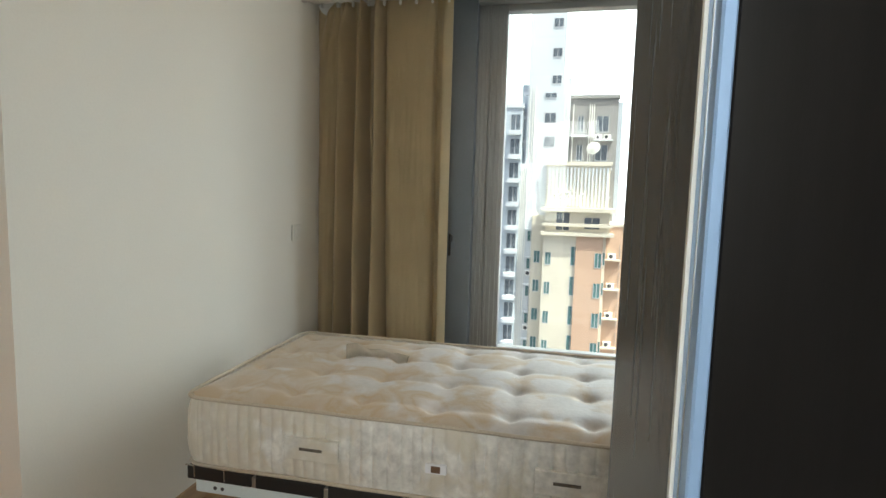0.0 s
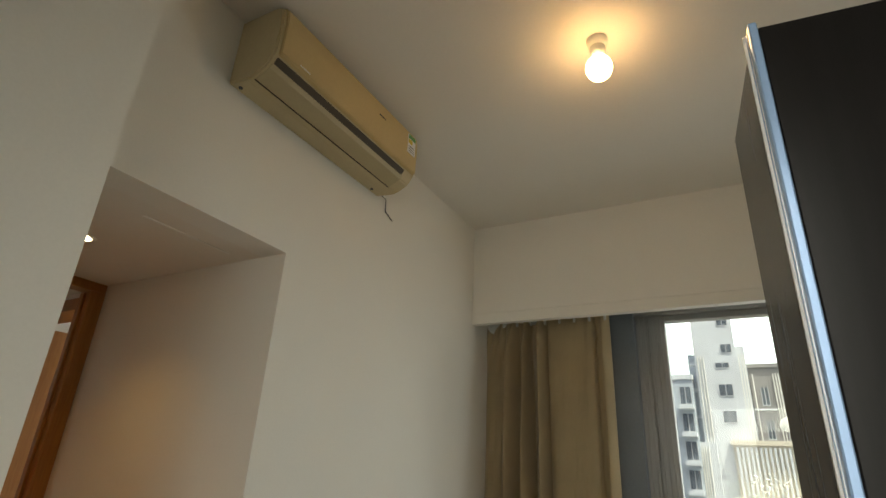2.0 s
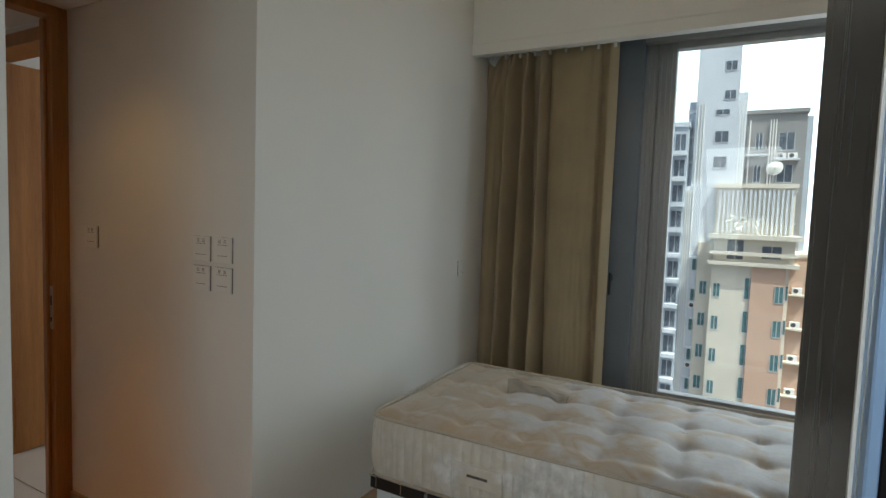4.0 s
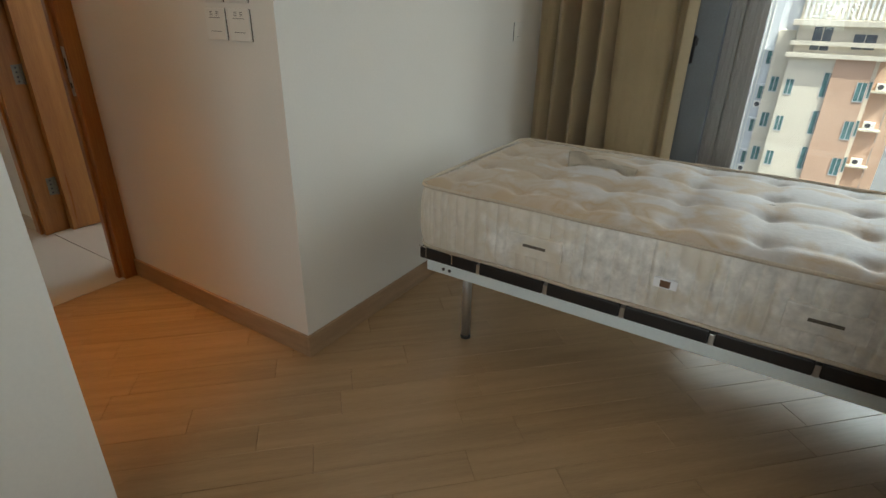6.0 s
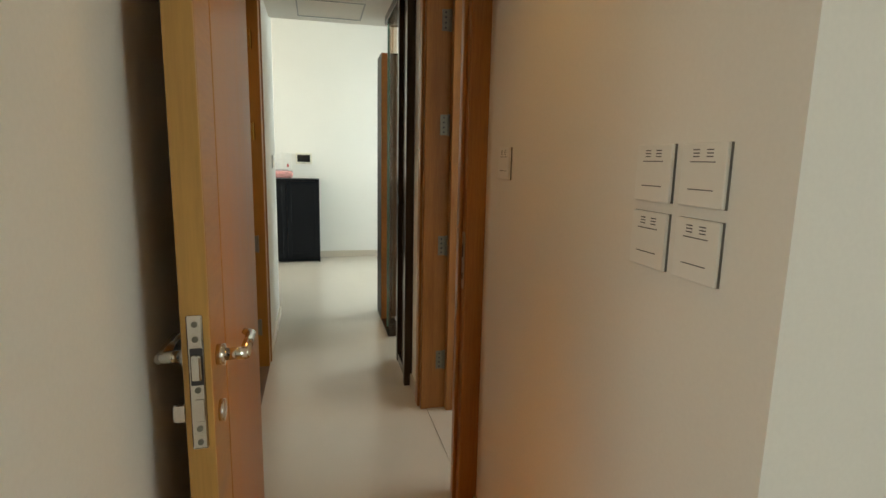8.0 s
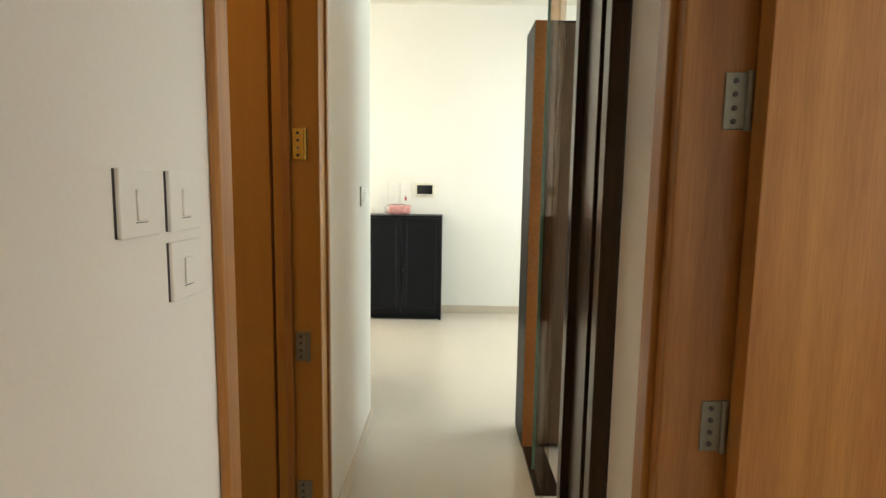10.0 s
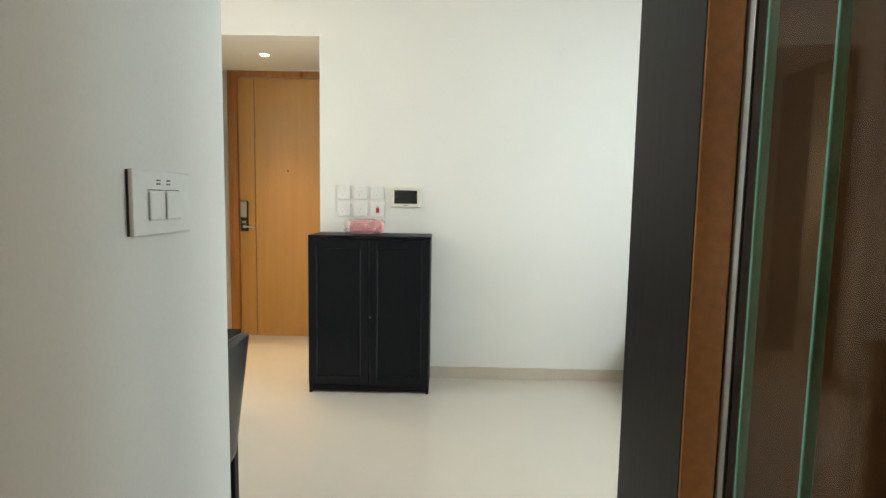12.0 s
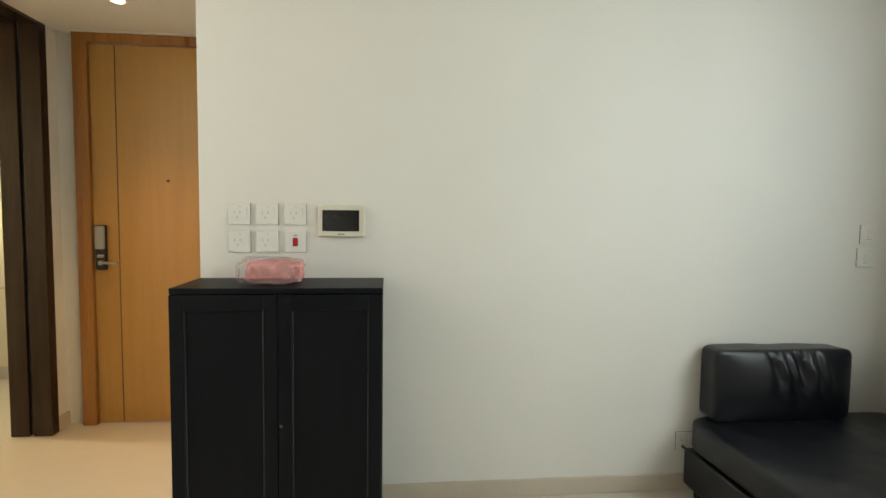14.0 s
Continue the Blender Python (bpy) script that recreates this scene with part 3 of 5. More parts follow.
def bookcase(name, label, x0, x1, y0, y1, h, back, material, trim=None):
    """A tall bookcase seen from the side; back is the face with the thin board: '+x' or '-y'."""
    b = thing(name, label, "bookcase", ((x0 + x1) / 2, (y0 + y1) / 2, 0))
    t = 0.018
    if back == "+x":
        part("side_panel", bx(x0, x1, y0, y0 + t, 0, h, 0.0015, seg=1), material, b)
        # far side painted paler than the near one, imitating window light on it
        part("side_panel", bx(x0, x1, y1 - 0.07, y1, 0, h, 0.0015, seg=1), LITFOIL, b, "side panel in paler grey-brown for the window light on it")
        part("back_panel", bx(x1 - 0.006, x1 - 0.001, y0 + t, y1 - 0.07, 0.02, h - 0.01), BACKBOARD, b, "brown hardboard back")
        part("back_edge", bx(x1, x1 + 0.004, y0 + 0.001, y0 + 0.05, 0.0, h - 0.002, 0.001, seg=1), EDGEBOARD, b, "chipped brown edge")
        part("metal_strip", bx(x1, x1 + 0.006, y0 + 0.053, y0 + 0.062, 0.0, h - 0.002, 0.002), STEEL, b, "thin bright metal strip")
        part("metal_strip", bx(x1, x1 + 0.004, y0 + 0.066, y0 + 0.078, 0.0, h - 0.002, 0.001, seg=1), BRONZE, b)
        for z in (0.06, 0.40, 0.75, 1.10, 1.45, h - t):
            part("shelf", bx(x0 + 0.004, x1 - 0.008, y0 + t, y1 - 0.07, z, z + t), material, b)
    else:
        part("side_panel", bx(x0, x0 + t, y0 + t + 0.0005, y1, 0, h, 0.0015, seg=1), material, b)
        part("side_panel", bx(x1 - t, x1, y0, y1, 0, h, 0.0015, seg=1), material, b)
        part("door_panel", bx(x0 + 0.0045, x1 - t - 0.001, y0, y0 + t, 0.02, h - 0.004, 0.0015, seg=1), DARKDOOR, b, "dark satin wardrobe door")
        for z in (0.06, 0.60, 1.15, h - t):
            part("shelf", bx(x0 + t, x1 - t, y0 + t, y1 - 0.004, z, z + t), material, b)
        part("back_panel", bx(x0 + t, x1 - t, y1 - 0.006, y1 - 0.001, 0.02, h - 0.01), BACKBOARD, b)
    return b


bookcase("bookcase", "tall narrow black-brown bookcase with a brown back beside the partition", -3.65, -3.40, -0.052, 0.325, 1.93, "+x", BLACKWOOD)
WX, WY0, WY1, WH = 1.453, -0.744, -0.512, 1.885
wd = bookcase("wardrobe", "tall dark brown wardrobe with an aluminium edge strip", WX, 2.35, WY0, WY1, WH, "-y", WARDROBE)
st = part("edge_strip", bx(WX - 0.005, WX + 0.004, WY0 - 0.002, WY0 + 0.023, 0.01, WH + 0.003, 0.0015, seg=1), ALU_SKY_TINT, wd, "brushed aluminium edge strip")
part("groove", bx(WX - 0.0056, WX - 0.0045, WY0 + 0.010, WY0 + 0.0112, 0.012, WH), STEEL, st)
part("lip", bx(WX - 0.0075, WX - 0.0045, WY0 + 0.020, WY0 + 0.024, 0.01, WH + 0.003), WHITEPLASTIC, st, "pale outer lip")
wd.matrix_basis = pose(WX, WY0, 0, 0, 0, 6) @ Matrix.Translation((-WX, -WY0, 0)) @ wd.matrix_basis

structure("wall_low_partition", [(-3.66, -3.56, 0.33, 1.85, 0, 1.185)], PAINT, "white low partition wall beside the bookcase")
structure("trim_low_partition", [(-3.675, -3.545, 0.33, 1.85, 1.185, 1.232)], ALU, "grey cap on the low partition", "trim")

# ---- structure: living room, entry, kitchen ----
structure("wall_living_west", [(-6.22, -6.10, -1.204, 1.97, 0, ZC)], PAINT, "long white living-room wall")
structure("wall_entry_side", [(-7.19, -6.22, -1.204, -1.08, 0, ZC)], PAINT, "white wall beside the entrance door")
structure("wall_entry_header", [(-6.22, -6.10, -2.27, -1.204, 2.178, ZC)], PAINT, "white wall over the entrance recess")
structure("ceiling_entry", [(-7.19, -6.22, -2.45, -1.204, 2.178, 2.28)], CEIL, "white lowered entrance ceiling", "ceiling")
structure("trim_entry_ceiling", [(-7.02, -7.00, -2.27, -1.204, 2.172, 2.185)], WHITEPLASTIC, "white shadow-gap trim in the entrance ceiling", "trim")
structure("wall_entry_end", [(-7.19, -7.07, -2.45, -2.17, 0, 2.28), (-7.19, -7.07, -1.22, -1.204, 0, 2.28), (-7.19, -7.07, -2.17, -1.22, 2.178, 2.28)], PAINT,
          "white wall round the entrance door")
structure("wall_living_south", [(-7.07, -6.945, -2.45, -2.27, 0, ZC), (-6.135, -5.93, -2.60, -2.27, 0, ZC), (-6.945, -6.135, -2.45, -2.27, 2.21, ZC),
                                (-5.93, -4.00, -2.60, -2.31, 0, 0.27), (-5.93, -4.00, -2.60, -2.27, 2.55, ZC), (-4.00, -3.65, -2.60, -2.27, 0, ZC)], PAINT,
          "white living-room wall with the window recess")
# unseen slabs, added only to block direct sun at these two windows
structure("sun_block_living", [(-5.92, -2.3, -3.45, -2.62, 2.58, 2.72)], PAINT, "unseen slab added to keep sun out of the living-room window", "ledge")
structure("sun_block_bedroom", [(0.3, 3.6, -3.05, -2.24, 2.40, 2.54)], PAINT, "unseen slab added to keep sun out of the end window", "ledge")
structure("sill_living", [(-5.93, -4.00, -2.60, -2.30, 0.27, 0.298)], WORKTOP, "pale stone window sill", "trim")
structure("wall_living_east", [(-3.65, -3.53, -2.60, -0.92, 0, ZC), (-3.65, -3.33, -0.92, -0.80, 2.5, ZC)], PAINT, "white wall behind the dining table")
structure("wall_living_north", [(-6.22, -5.57, 1.85, 1.97, 0, ZC), (-3.2, -2.0, 1.85, 1.97, 0, ZC), (-5.57, -3.2, 1.85, 1.97, 0, 1.10), (-5.57, -3.2, 1.85, 1.97, 2.45, ZC)],
          PAINT, "white wall under and over the long window")
structure("wall_living_north_end", [(-2.12, -2.00, 1.72, 1.97, 0, ZC), (-2.12, -2.0, 0.12, 1.72, 2.5, ZC)], PAINT, "white end wall of the living room")
structure("sill_living_north", [(-5.57, -3.2, 1.80, 1.88, 1.10, 1.17)], ALU, "grey metal window sill", "trim")
structure("ceiling_living", [(-6.22, -3.33, -2.60, 1.97, ZC, ZC + 0.1), (-3.33, -2.0, 0.0, 1.97, ZC, ZC + 0.1)], CEIL, "white high living-room ceiling", "ceiling")
win2 = window_frame("window_2", "grey aluminium living-room window by the dining table", -5.93, -4.00, 0.298, 2.55, -2.455, [-5.62, -4.80], stile=0.07)
wh = part("handle", bx(-5.745, -5.715, -2.44, -2.415, 1.08, 1.32, 0.005), BLACKPLASTIC, win2, "black window handle")
part("lever", bx(-5.760, -5.700, -2.415, -2.395, 1.10, 1.16, 0.006), BLACKPLASTIC, wh)
window_frame("window_3", "grey aluminium window over the high sill", -5.57, -3.2, 1.17, 2.45, 1.90, [-5.20, -4.3], stile=0.08)
skirting("baseboard_living", [(-6.10, -6.086, -1.204, 1.85, 0, 0.075), (-6.135, -5.93, -2.27, -2.256, 0, 0.075), (-7.07, -6.96, -2.27, -2.256, 0, 0.075),
                              (-7.07, -6.10, -1.218, -1.204, 0, 0.075)], STONE_SKIRT, "beige stone skirting round the living room")

d4 = tagged(new("door_4"), "closed honey-brown veneered entrance door with a digital lock", "door", kind="structure")
part("frame", bx(-7.10, -7.03, -2.17, -2.095, 0, 2.178, 0.003), CASING, d4)
part("frame", bx(-7.10, -7.03, -2.095, -1.204, 2.125, 2.178, 0.003), CASING, d4)
part("frame", bx(-7.10, -7.03, -1.26, -1.205, 0, 2.125, 0.003), CASING, d4)
part("lock_stile", bx(-7.09, -7.050, -2.092, -1.962, 0.008, 2.12, 0.002), ENTRY_WOOD, d4)
part("panel", bx(-7.09, -7.050, -1.957, -1.262, 0.008, 2.12, 0.002), ENTRY_WOOD, d4)
part("groove", bx(-7.08, -7.053, -1.963, -1.956, 0.01, 2.118), MARK, d4)
part("peephole", rod((-7.05, -1.69, 1.385), (-7.044, -1.69, 1.385), 0.008, seg=14), MARK, d4, "black peephole")
lk = part("digital_lock", bx(-7.05, -7.025, -2.078, -2.018, 0.885, 1.135, 0.008), BLACKPLASTIC, d4, "black digital lock with a grey cover")
part("slide_cover", bx(-7.025, -7.016, -2.074, -2.022, 1.00, 1.13, 0.008), STEEL, lk)
part("lever", rod((-7.01, -2.04, 0.925), (-7.01, -1.955, 0.925), 0.008), STEEL, lk, "steel lever")
part("neck", rod((-7.03, -2.04, 0.925), (-7.005, -2.04, 0.925), 0.013), STEEL, lk)
for dz in (0.965, 0.955):
    part("mark", bx(-7.0245, -7.0235, -2.066, -2.030, dz, dz + 0.005), WHITEPLASTIC, lk)

kf = tagged(new("door_frame_4"), "dark bronze sliding-door frame of the kitchen", "door frame", kind="structure")
part("jamb", bx(-6.215, -6.135, -2.46, -2.25, 0, 2.21, 0.003), BRONZE, kf)
part("jamb", bx(-6.275, -6.232, -2.44, -2.285, 0, 2.16, 0.003), BRONZE, kf)
part("jamb", bx(-6.955, -6.895, -2.345, -2.25, 0, 2.21, 0.003), BRONZE, kf)
part("jamb", bx(-6.955, -6.895, -2.46, -2.365, 0, 2.21, 0.003), BRONZE, kf)
part("track_slot", bx(-6.955, -6.915, -2.365, -2.345, 0, 2.21), MARK, kf)
part("head", bx(-6.895, -6.235, -2.345, -2.25, 2.16, 2.21, 0.003), BRONZE, kf)
part("head", bx(-6.895, -6.235, -2.46, -2.365, 2.16, 2.21, 0.003), BRONZE, kf)
part("floor_guide", bx(-6.40, -6.275, -2.40, -2.31, 0, 0.012, 0.003), BRONZE, kf)

structure("wall_kitchen", [(-8.2, -8.08, -4.3, -2.45, 0, 2.5), (-8.2, -6.0, -4.3, -4.18, 0, 2.5), (-6.06, -5.93, -4.3, -2.60, 0, 2.5), (-8.2, -7.07, -2.45, -2.33, 0, 2.5)],
          PAINT, "cream-lit kitchen walls")
structure("ceiling_kitchen", [(-8.2, -5.93, -4.3, -2.45, 2.40, 2.5)], CEIL, "white kitchen ceiling", "ceiling")
tall = thing("kitchen_tall_unit", "tall cream lacquered kitchen cabinet with a vent grille", "cabinet", (-7.97, -3.0, 0))
part("body", bx(-8.06, -7.92, -3.40, -2.55, 0.10, 2.36), KITCHEN, tall)
for z0, z1 in ((0.16, 0.665), (0.68, 1.735), (1.75, 2.34)):
    dpart = part("door", bx(-7.92, -7.90, -3.16, -2.56, z0, z1, 0.003), KITCHEN, tall)
    part("handle_rail", bx(-7.90, -7.892, -3.16, -2.56, z1 - 0.006, z1 + 0.006), STEEL, dpart)
part("plinth", bx(-8.04, -7.94, -3.40, -2.55, 0, 0.10), STEEL, tall)
for k in range(3):
    part("vent_slat", bx(-7.92, -7.905, -3.0, -2.60, 0.108 + 0.014 * k, 0.114 + 0.014 * k), BASEUNIT, tall)
base = thing("kitchen_base_unit", "dark kitchen base cabinet under a pale worktop", "cabinet", (-7.6, -3.7, 0))
part("body", bx(-8.05, -7.2, -4.17, -3.42, 0.08, 0.86, 0.003), BASEUNIT, base)
part("plinth", bx(-8.05, -7.2, -4.15, -3.48, 0.0, 0.08), STEEL, base)
tagged(part("worktop", bx(-8.06, -7.18, -4.18, -3.40, 0.86, 0.90, 0.004), WORKTOP), "pale stone kitchen worktop on the base cabinet", "worktop")
structure("splashback", [(-8.08, -8.065, -4.18, -3.42, 0.90, 1.5)], SPLASH, "glossy brown kitchen splashback", "trim")

# ---- ceiling lamps ----
lb = thing("bulb_lamp", "bare warm bulb lit in a small ceiling socket", "ceiling lamp", (1.105, 0.245, 2.87))
part("base", rod((1.105, 0.245, 2.835), (1.105, 0.245, 2.87), 0.034, 0.038, seg=28), WHITEPLASTIC, lb, "", True)
part("socket", rod((1.105, 0.245, 2.79), (1.105, 0.245, 2.835), 0.024, 0.028, seg=24), WHITEPLASTIC, lb, "", True)
gb = ball((1.105, 0.245, 2.745), 0.046, (1, 1, 1.06))
bulb = part("bulb", gb, BULB, lb, "glowing opal globe bulb", True)


def downlight(x, y, z):
    d = thing("downlight", "small recessed round ceiling downlight, lit", "downlight", (x, y, z), "ceiling downlights")
    bm = bmesh.new()
    rod((x, y, z - 0.004), (x, y, z + 0.004), 0.042, bm=bm, seg=32)
    part("rim", bm, WHITEPLASTIC, d)
    part("lens", rod((x, y, z - 0.007), (x, y, z - 0.004), 0.027, seg=28), LAMP_DISC, d, "glowing lens")
    return d


downlight(-0.588, -0.396, ZL)
# unseen fixture added in the side room to carry that lamp
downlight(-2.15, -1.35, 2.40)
downlight(-6.55, -1.70, 2.178)
downlight(-7.0, -3.05, 2.40)


# ---- bedroom things ----
def grid_mesh(nu, nv, f, bm=None, close_u=False):
    """A sheet of nu x nv quads, each corner at f(u, v) with u, v from 0 to 1."""
    out = bm or bmesh.new()
    rows = [[out.verts.new(f(i / nu, j / nv)) for i in range(nu + (0 if close_u else 1))] for j in range(nv + 1)]
    n = len(rows[0])
    for j in range(nv):
        for i in range(nu):
            out.faces.new((rows[j][i], rows[j][(i + 1) % n], rows[j + 1][(i + 1) % n], rows[j + 1][i]))
    return out


def rounded_loop(s, x0, x1, y0, y1, r):
    """A point on a rounded rectangle's edge; s from 0 to 1, starting at the front left."""
    lx, ly, a = x1 - x0 - 2 * r, y1 - y0 - 2 * r, math.pi * r / 2
    total = 2 * (lx + ly) + 4 * a
    d = s * total
    legs = [(lx, (x0 + r, y0), (1, 0)), (a, (x1 - r, y0 + r), -90), (ly, (x1, y0 + r), (0, 1)), (a, (x1 - r, y1 - r), 0),
            (lx, (x1 - r, y1), (-1, 0)), (a, (x0 + r, y1 - r), 90), (ly, (x0, y1 - r), (0, -1)), (a, (x0 + r, y0 + r), 180)]
    for k, (length, p, way) in enumerate(legs):
        if d <= length or k == 7:
            if isinstance(way, tuple):
                return p[0] + way[0] * d, p[1] + way[1] * d, (way[1], -way[0])
            t = radians(way) + (d / r)
            return p[0] + r * math.cos(t), p[1] + r * math.sin(t), (math.cos(t), math.sin(t))
        d -= length
    return p[0], p[1], (0, -1)


MX0, MX1, MY0, MY1, MZ0, MZ1 = 0.258, 2.16, 0.312, 1.12, 0.385, 0.606
MR = 0.05


def tuft_height(x, y):
    """Height of the quilted top above its edge: pillows between rows of buttons."""
    px, py = 0.225, 0.205
    u, v = (x - MX0 - 0.10) / px, (y - MY0 - 0.085) / py
    du, dv = u - round(u), v - round(v)
    pillow = 0.5 * (abs(math.sin(math.pi * u)) ** 0.6 + abs(math.sin(math.pi * v)) ** 0.6)
    dip = math.exp(-((du * px) ** 2 + (dv * py) ** 2) / 0.0009)
    edge = min(x - MX0, MX1 - x, y - MY0, MY1 - y)
    dome = 0.016 * (1 - math.exp(-max(edge, 0) / 0.05))
    wob = noise.noise(Vector((x * 5, y * 5, 1.3))) * 0.006
    sag = 0.015 * (y - MY0) / (MY1 - MY0)
    return dome + (0.016 * pillow - 0.016 * dip) * min(1, max(edge, 0) / 0.05) + wob - sag


mat_th = thing("mattress", "old cream quilted mattress with brown stains, on a steel bed frame", "mattress", (1.2, 0.71, MZ0))


def top_point(u, v):
    s, k = u, 1 - v
    ex, ey, _ = rounded_loop(s, MX0, MX1, MY0, MY1, MR)
    cx = MX0 + MR + 0.2 + (MX1 - MX0 - 2 * MR - 0.4) * min(1, max(0, (ex - MX0 - 0.25) / (MX1 - MX0 - 0.5)))
    cy = (MY0 + MY1) / 2
    x, y = cx + (ex - cx) * k, cy + (ey - cy) * k
    return x, y, MZ1 + tuft_height(x, y)


part("top_panel", grid_mesh(320, 44, top_point, close_u=True), DAMASK, mat_th, "stained quilted top with tufts", True)


def side_point(u, v):
    x, y, (nx, ny) = rounded_loop(u, MX0, MX1, MY0, MY1, MR)
    rib = abs(math.sin(u * math.pi * 150 + 1.6 * noise.noise(Vector((u * 60, 0.5, 2.0))))) ** 0.5
    belly = math.sin(math.pi * v)
    o = (0.002 + 0.014 * rib) * belly ** 0.6 + 0.006 * noise.noise(Vector((x * 9, y * 9, v * 3))) + 0.003 * noise.noise(Vector((x * 45, y * 45, v * 11)))
    return x + nx * o, y + ny * o, MZ0 + 0.008 + (MZ1 - MZ0 - 0.008) * v


part("side_band", grid_mesh(1800, 12, side_point, close_u=True), DAMASK_SIDE, mat_th, "ribbed cream side band", True)
part("base_panel", bx(MX0 + 0.03, MX1 - 0.03, MY0 + 0.03, MY1 - 0.03, MZ0 + 0.006, MZ0 + 0.02), PIPING, mat_th)
for zz in (MZ0 + 0.008, MZ1 + 0.001):
    def cord(u, v, zz=zz):
        x, y, (nx, ny) = rounded_loop(u, MX0, MX1, MY0, MY1, MR)
        a = v * 2 * math.pi
        w = 0.002 * noise.noise(Vector((x * 7, y * 7, zz)))
        return x + nx * (0.006 + 0.006 * math.cos(a)), y + ny * (0.006 + 0.006 * math.cos(a)), zz + w + 0.006 * math.sin(a)
    part("piping", grid_mesh(240, 8, cord, close_u=True), PIPING, mat_th, "corded edge piping", True)
HANDLE = surface("dark_woven_tape", (0.13, 0.11, 0.085), 0.7, var=0.4, big=90, fine=300)
for hx in (0.69, 1.42):
    hp = part("handle_patch", bx(hx - 0.085, hx + 0.085, MY0 - 0.023, MY0 - 0.006, 0.462, 0.530, 0.003), DAMASK_SIDE, mat_th, "stitched handle patch")
    part("mark", bx(hx - 0.036, hx + 0.036, MY0 - 0.0245, MY0 - 0.0225, 0.493, 0.502, 0.0005, seg=1), HANDLE, hp)
tag = part("side_label", bx(1.035, 1.095, MY0 - 0.0225, MY0 - 0.010, 0.477, 0.504, 0.001, seg=1), PAPER, mat_th, "small white label with a brown patch")
part("mark", bx(1.052, 1.078, MY0 - 0.0240, MY0 - 0.0220, 0.481, 0.500), BACKBOARD, tag)


FLAPCLOTH = surface("loose_beige_cloth", (0.64, 0.58, 0.49), 0.8, var=0.15, big=14, fine=300, bump=0.2)


def flap(u, v):
    # a torn strip of the cover, one end curled up, lying flat towards the other
    x = 0.585 + 0.245 * u
    lift = 0.030 * (1 - u) ** 2.2 + 0.003
    y = 0.805 + 0.052 * v + 0.008 * math.sin(u * 11)
    z = MZ1 + tuft_height(x, y) + 0.003 + lift * v ** 1.5 + 0.004 * math.sin(u * 17 + v * 5) * v
    return x - 0.02 * v * (1 - u), y, z


fl = grid_mesh(40, 12, flap)
bmesh.ops.solidify(fl, geom=fl.faces[:], thickness=0.003)
tagged(part("cloth_flap", fl, FLAPCLOTH, smooth=True), "crumpled strip of loose beige cloth on the mattress", "cloth")

bed = thing("bed_frame", "pale steel bed frame with black slat holders on round legs", "bed frame", (1.2, 0.67, 0))
part("side_rail", bx(0.285, 2.14, 0.318, 0.345, 0.295, 0.338, 0.004), BEDSTEEL, bed)
part("side_rail", bx(0.285, 2.14, 1.07, 1.10, 0.295, 0.338, 0.004), BEDSTEEL, bed)
part("end_rail", bx(0.285, 0.32, 0.346, 1.069, 0.295, 0.338, 0.004), BEDSTEEL, bed)
part("end_rail", bx(2.105, 2.14, 0.346, 1.069, 0.295, 0.338, 0.004), BEDSTEEL, bed)
for k in range(8):
    x0 = 0.262 + 0.237 * k
    sl = part("slat", bx(x0, x0 + 0.222, 0.308, 1.11, 0.340, 0.383, 0.004), BLACKPLASTIC, bed, "black plastic slat")
    if k < 7:
        part("spacer", bx(x0 + 0.2225, x0 + 0.2365, 0.312, 0.345, 0.338, 0.372, 0.002), STEEL, bed)
for lx, ly in ((0.398, 0.415), (0.398, 1.0), (2.0, 0.415), (2.0, 1.0)):
    lg = part("leg", rod((lx, ly, 0.012), (lx, ly, 0.338), 0.0165, seg=24), STEEL, bed, "round steel leg", True)
    part("foot", rod((lx, ly, 0), (lx, ly, 0.013), 0.020, 0.018, seg=24), BLACKPLASTIC, lg, "black rubber foot", True)
for sx in (0.355, 0.38):
    part("bolt", rod((sx, 0.318, 0.316), (sx, 0.3155, 0.316), 0.006, seg=12), MARK, bed)
for cx in (0.29, 0.395):
    cl = part("clip", rod((cx, 0.306, 0.350), (cx, 0.306, 0.385), 0.0022, seg=8), CHROME, bed, "bent wire mattress clip")
    part("clip_hook", rod((cx, 0.306, 0.385), (cx - 0.03, 0.306, 0.388), 0.0022, seg=8), CHROME, cl)


def curtain_sheet(x0, x1, y, z0, z1, folds, amp=0.045, seed=0.0):
    """A curtain gathered in deep folds, as a closed thin cloth."""
    def f(u, v):
        ph = u * folds * 2 * math.pi + 0.9 * math.sin(u * 7 + seed) + 0.35 * math.sin(v * 5 + u * 21 + seed)
        d = amp * math.copysign(abs(math.sin(ph)) ** 0.75, math.sin(ph)) * (0.72 + 0.42 * v)
        d += 0.010 * noise.noise(Vector((u * 9 + seed, v * 2.2, 0.3)))
        x = x0 + (x1 - x0) * u + 0.012 * math.sin(v * 3 + u * 13 + seed) * min(1, u * 8)
        pinch = 0.3 + 0.7 * min(1, v / 0.10)
        return x, y + d * pinch, z1 - (z1 - z0) * v

    bm = grid_mesh(260, 60, f)
    bmesh.ops.solidify(bm, geom=bm.faces[:], thickness=0.003)
    return bm


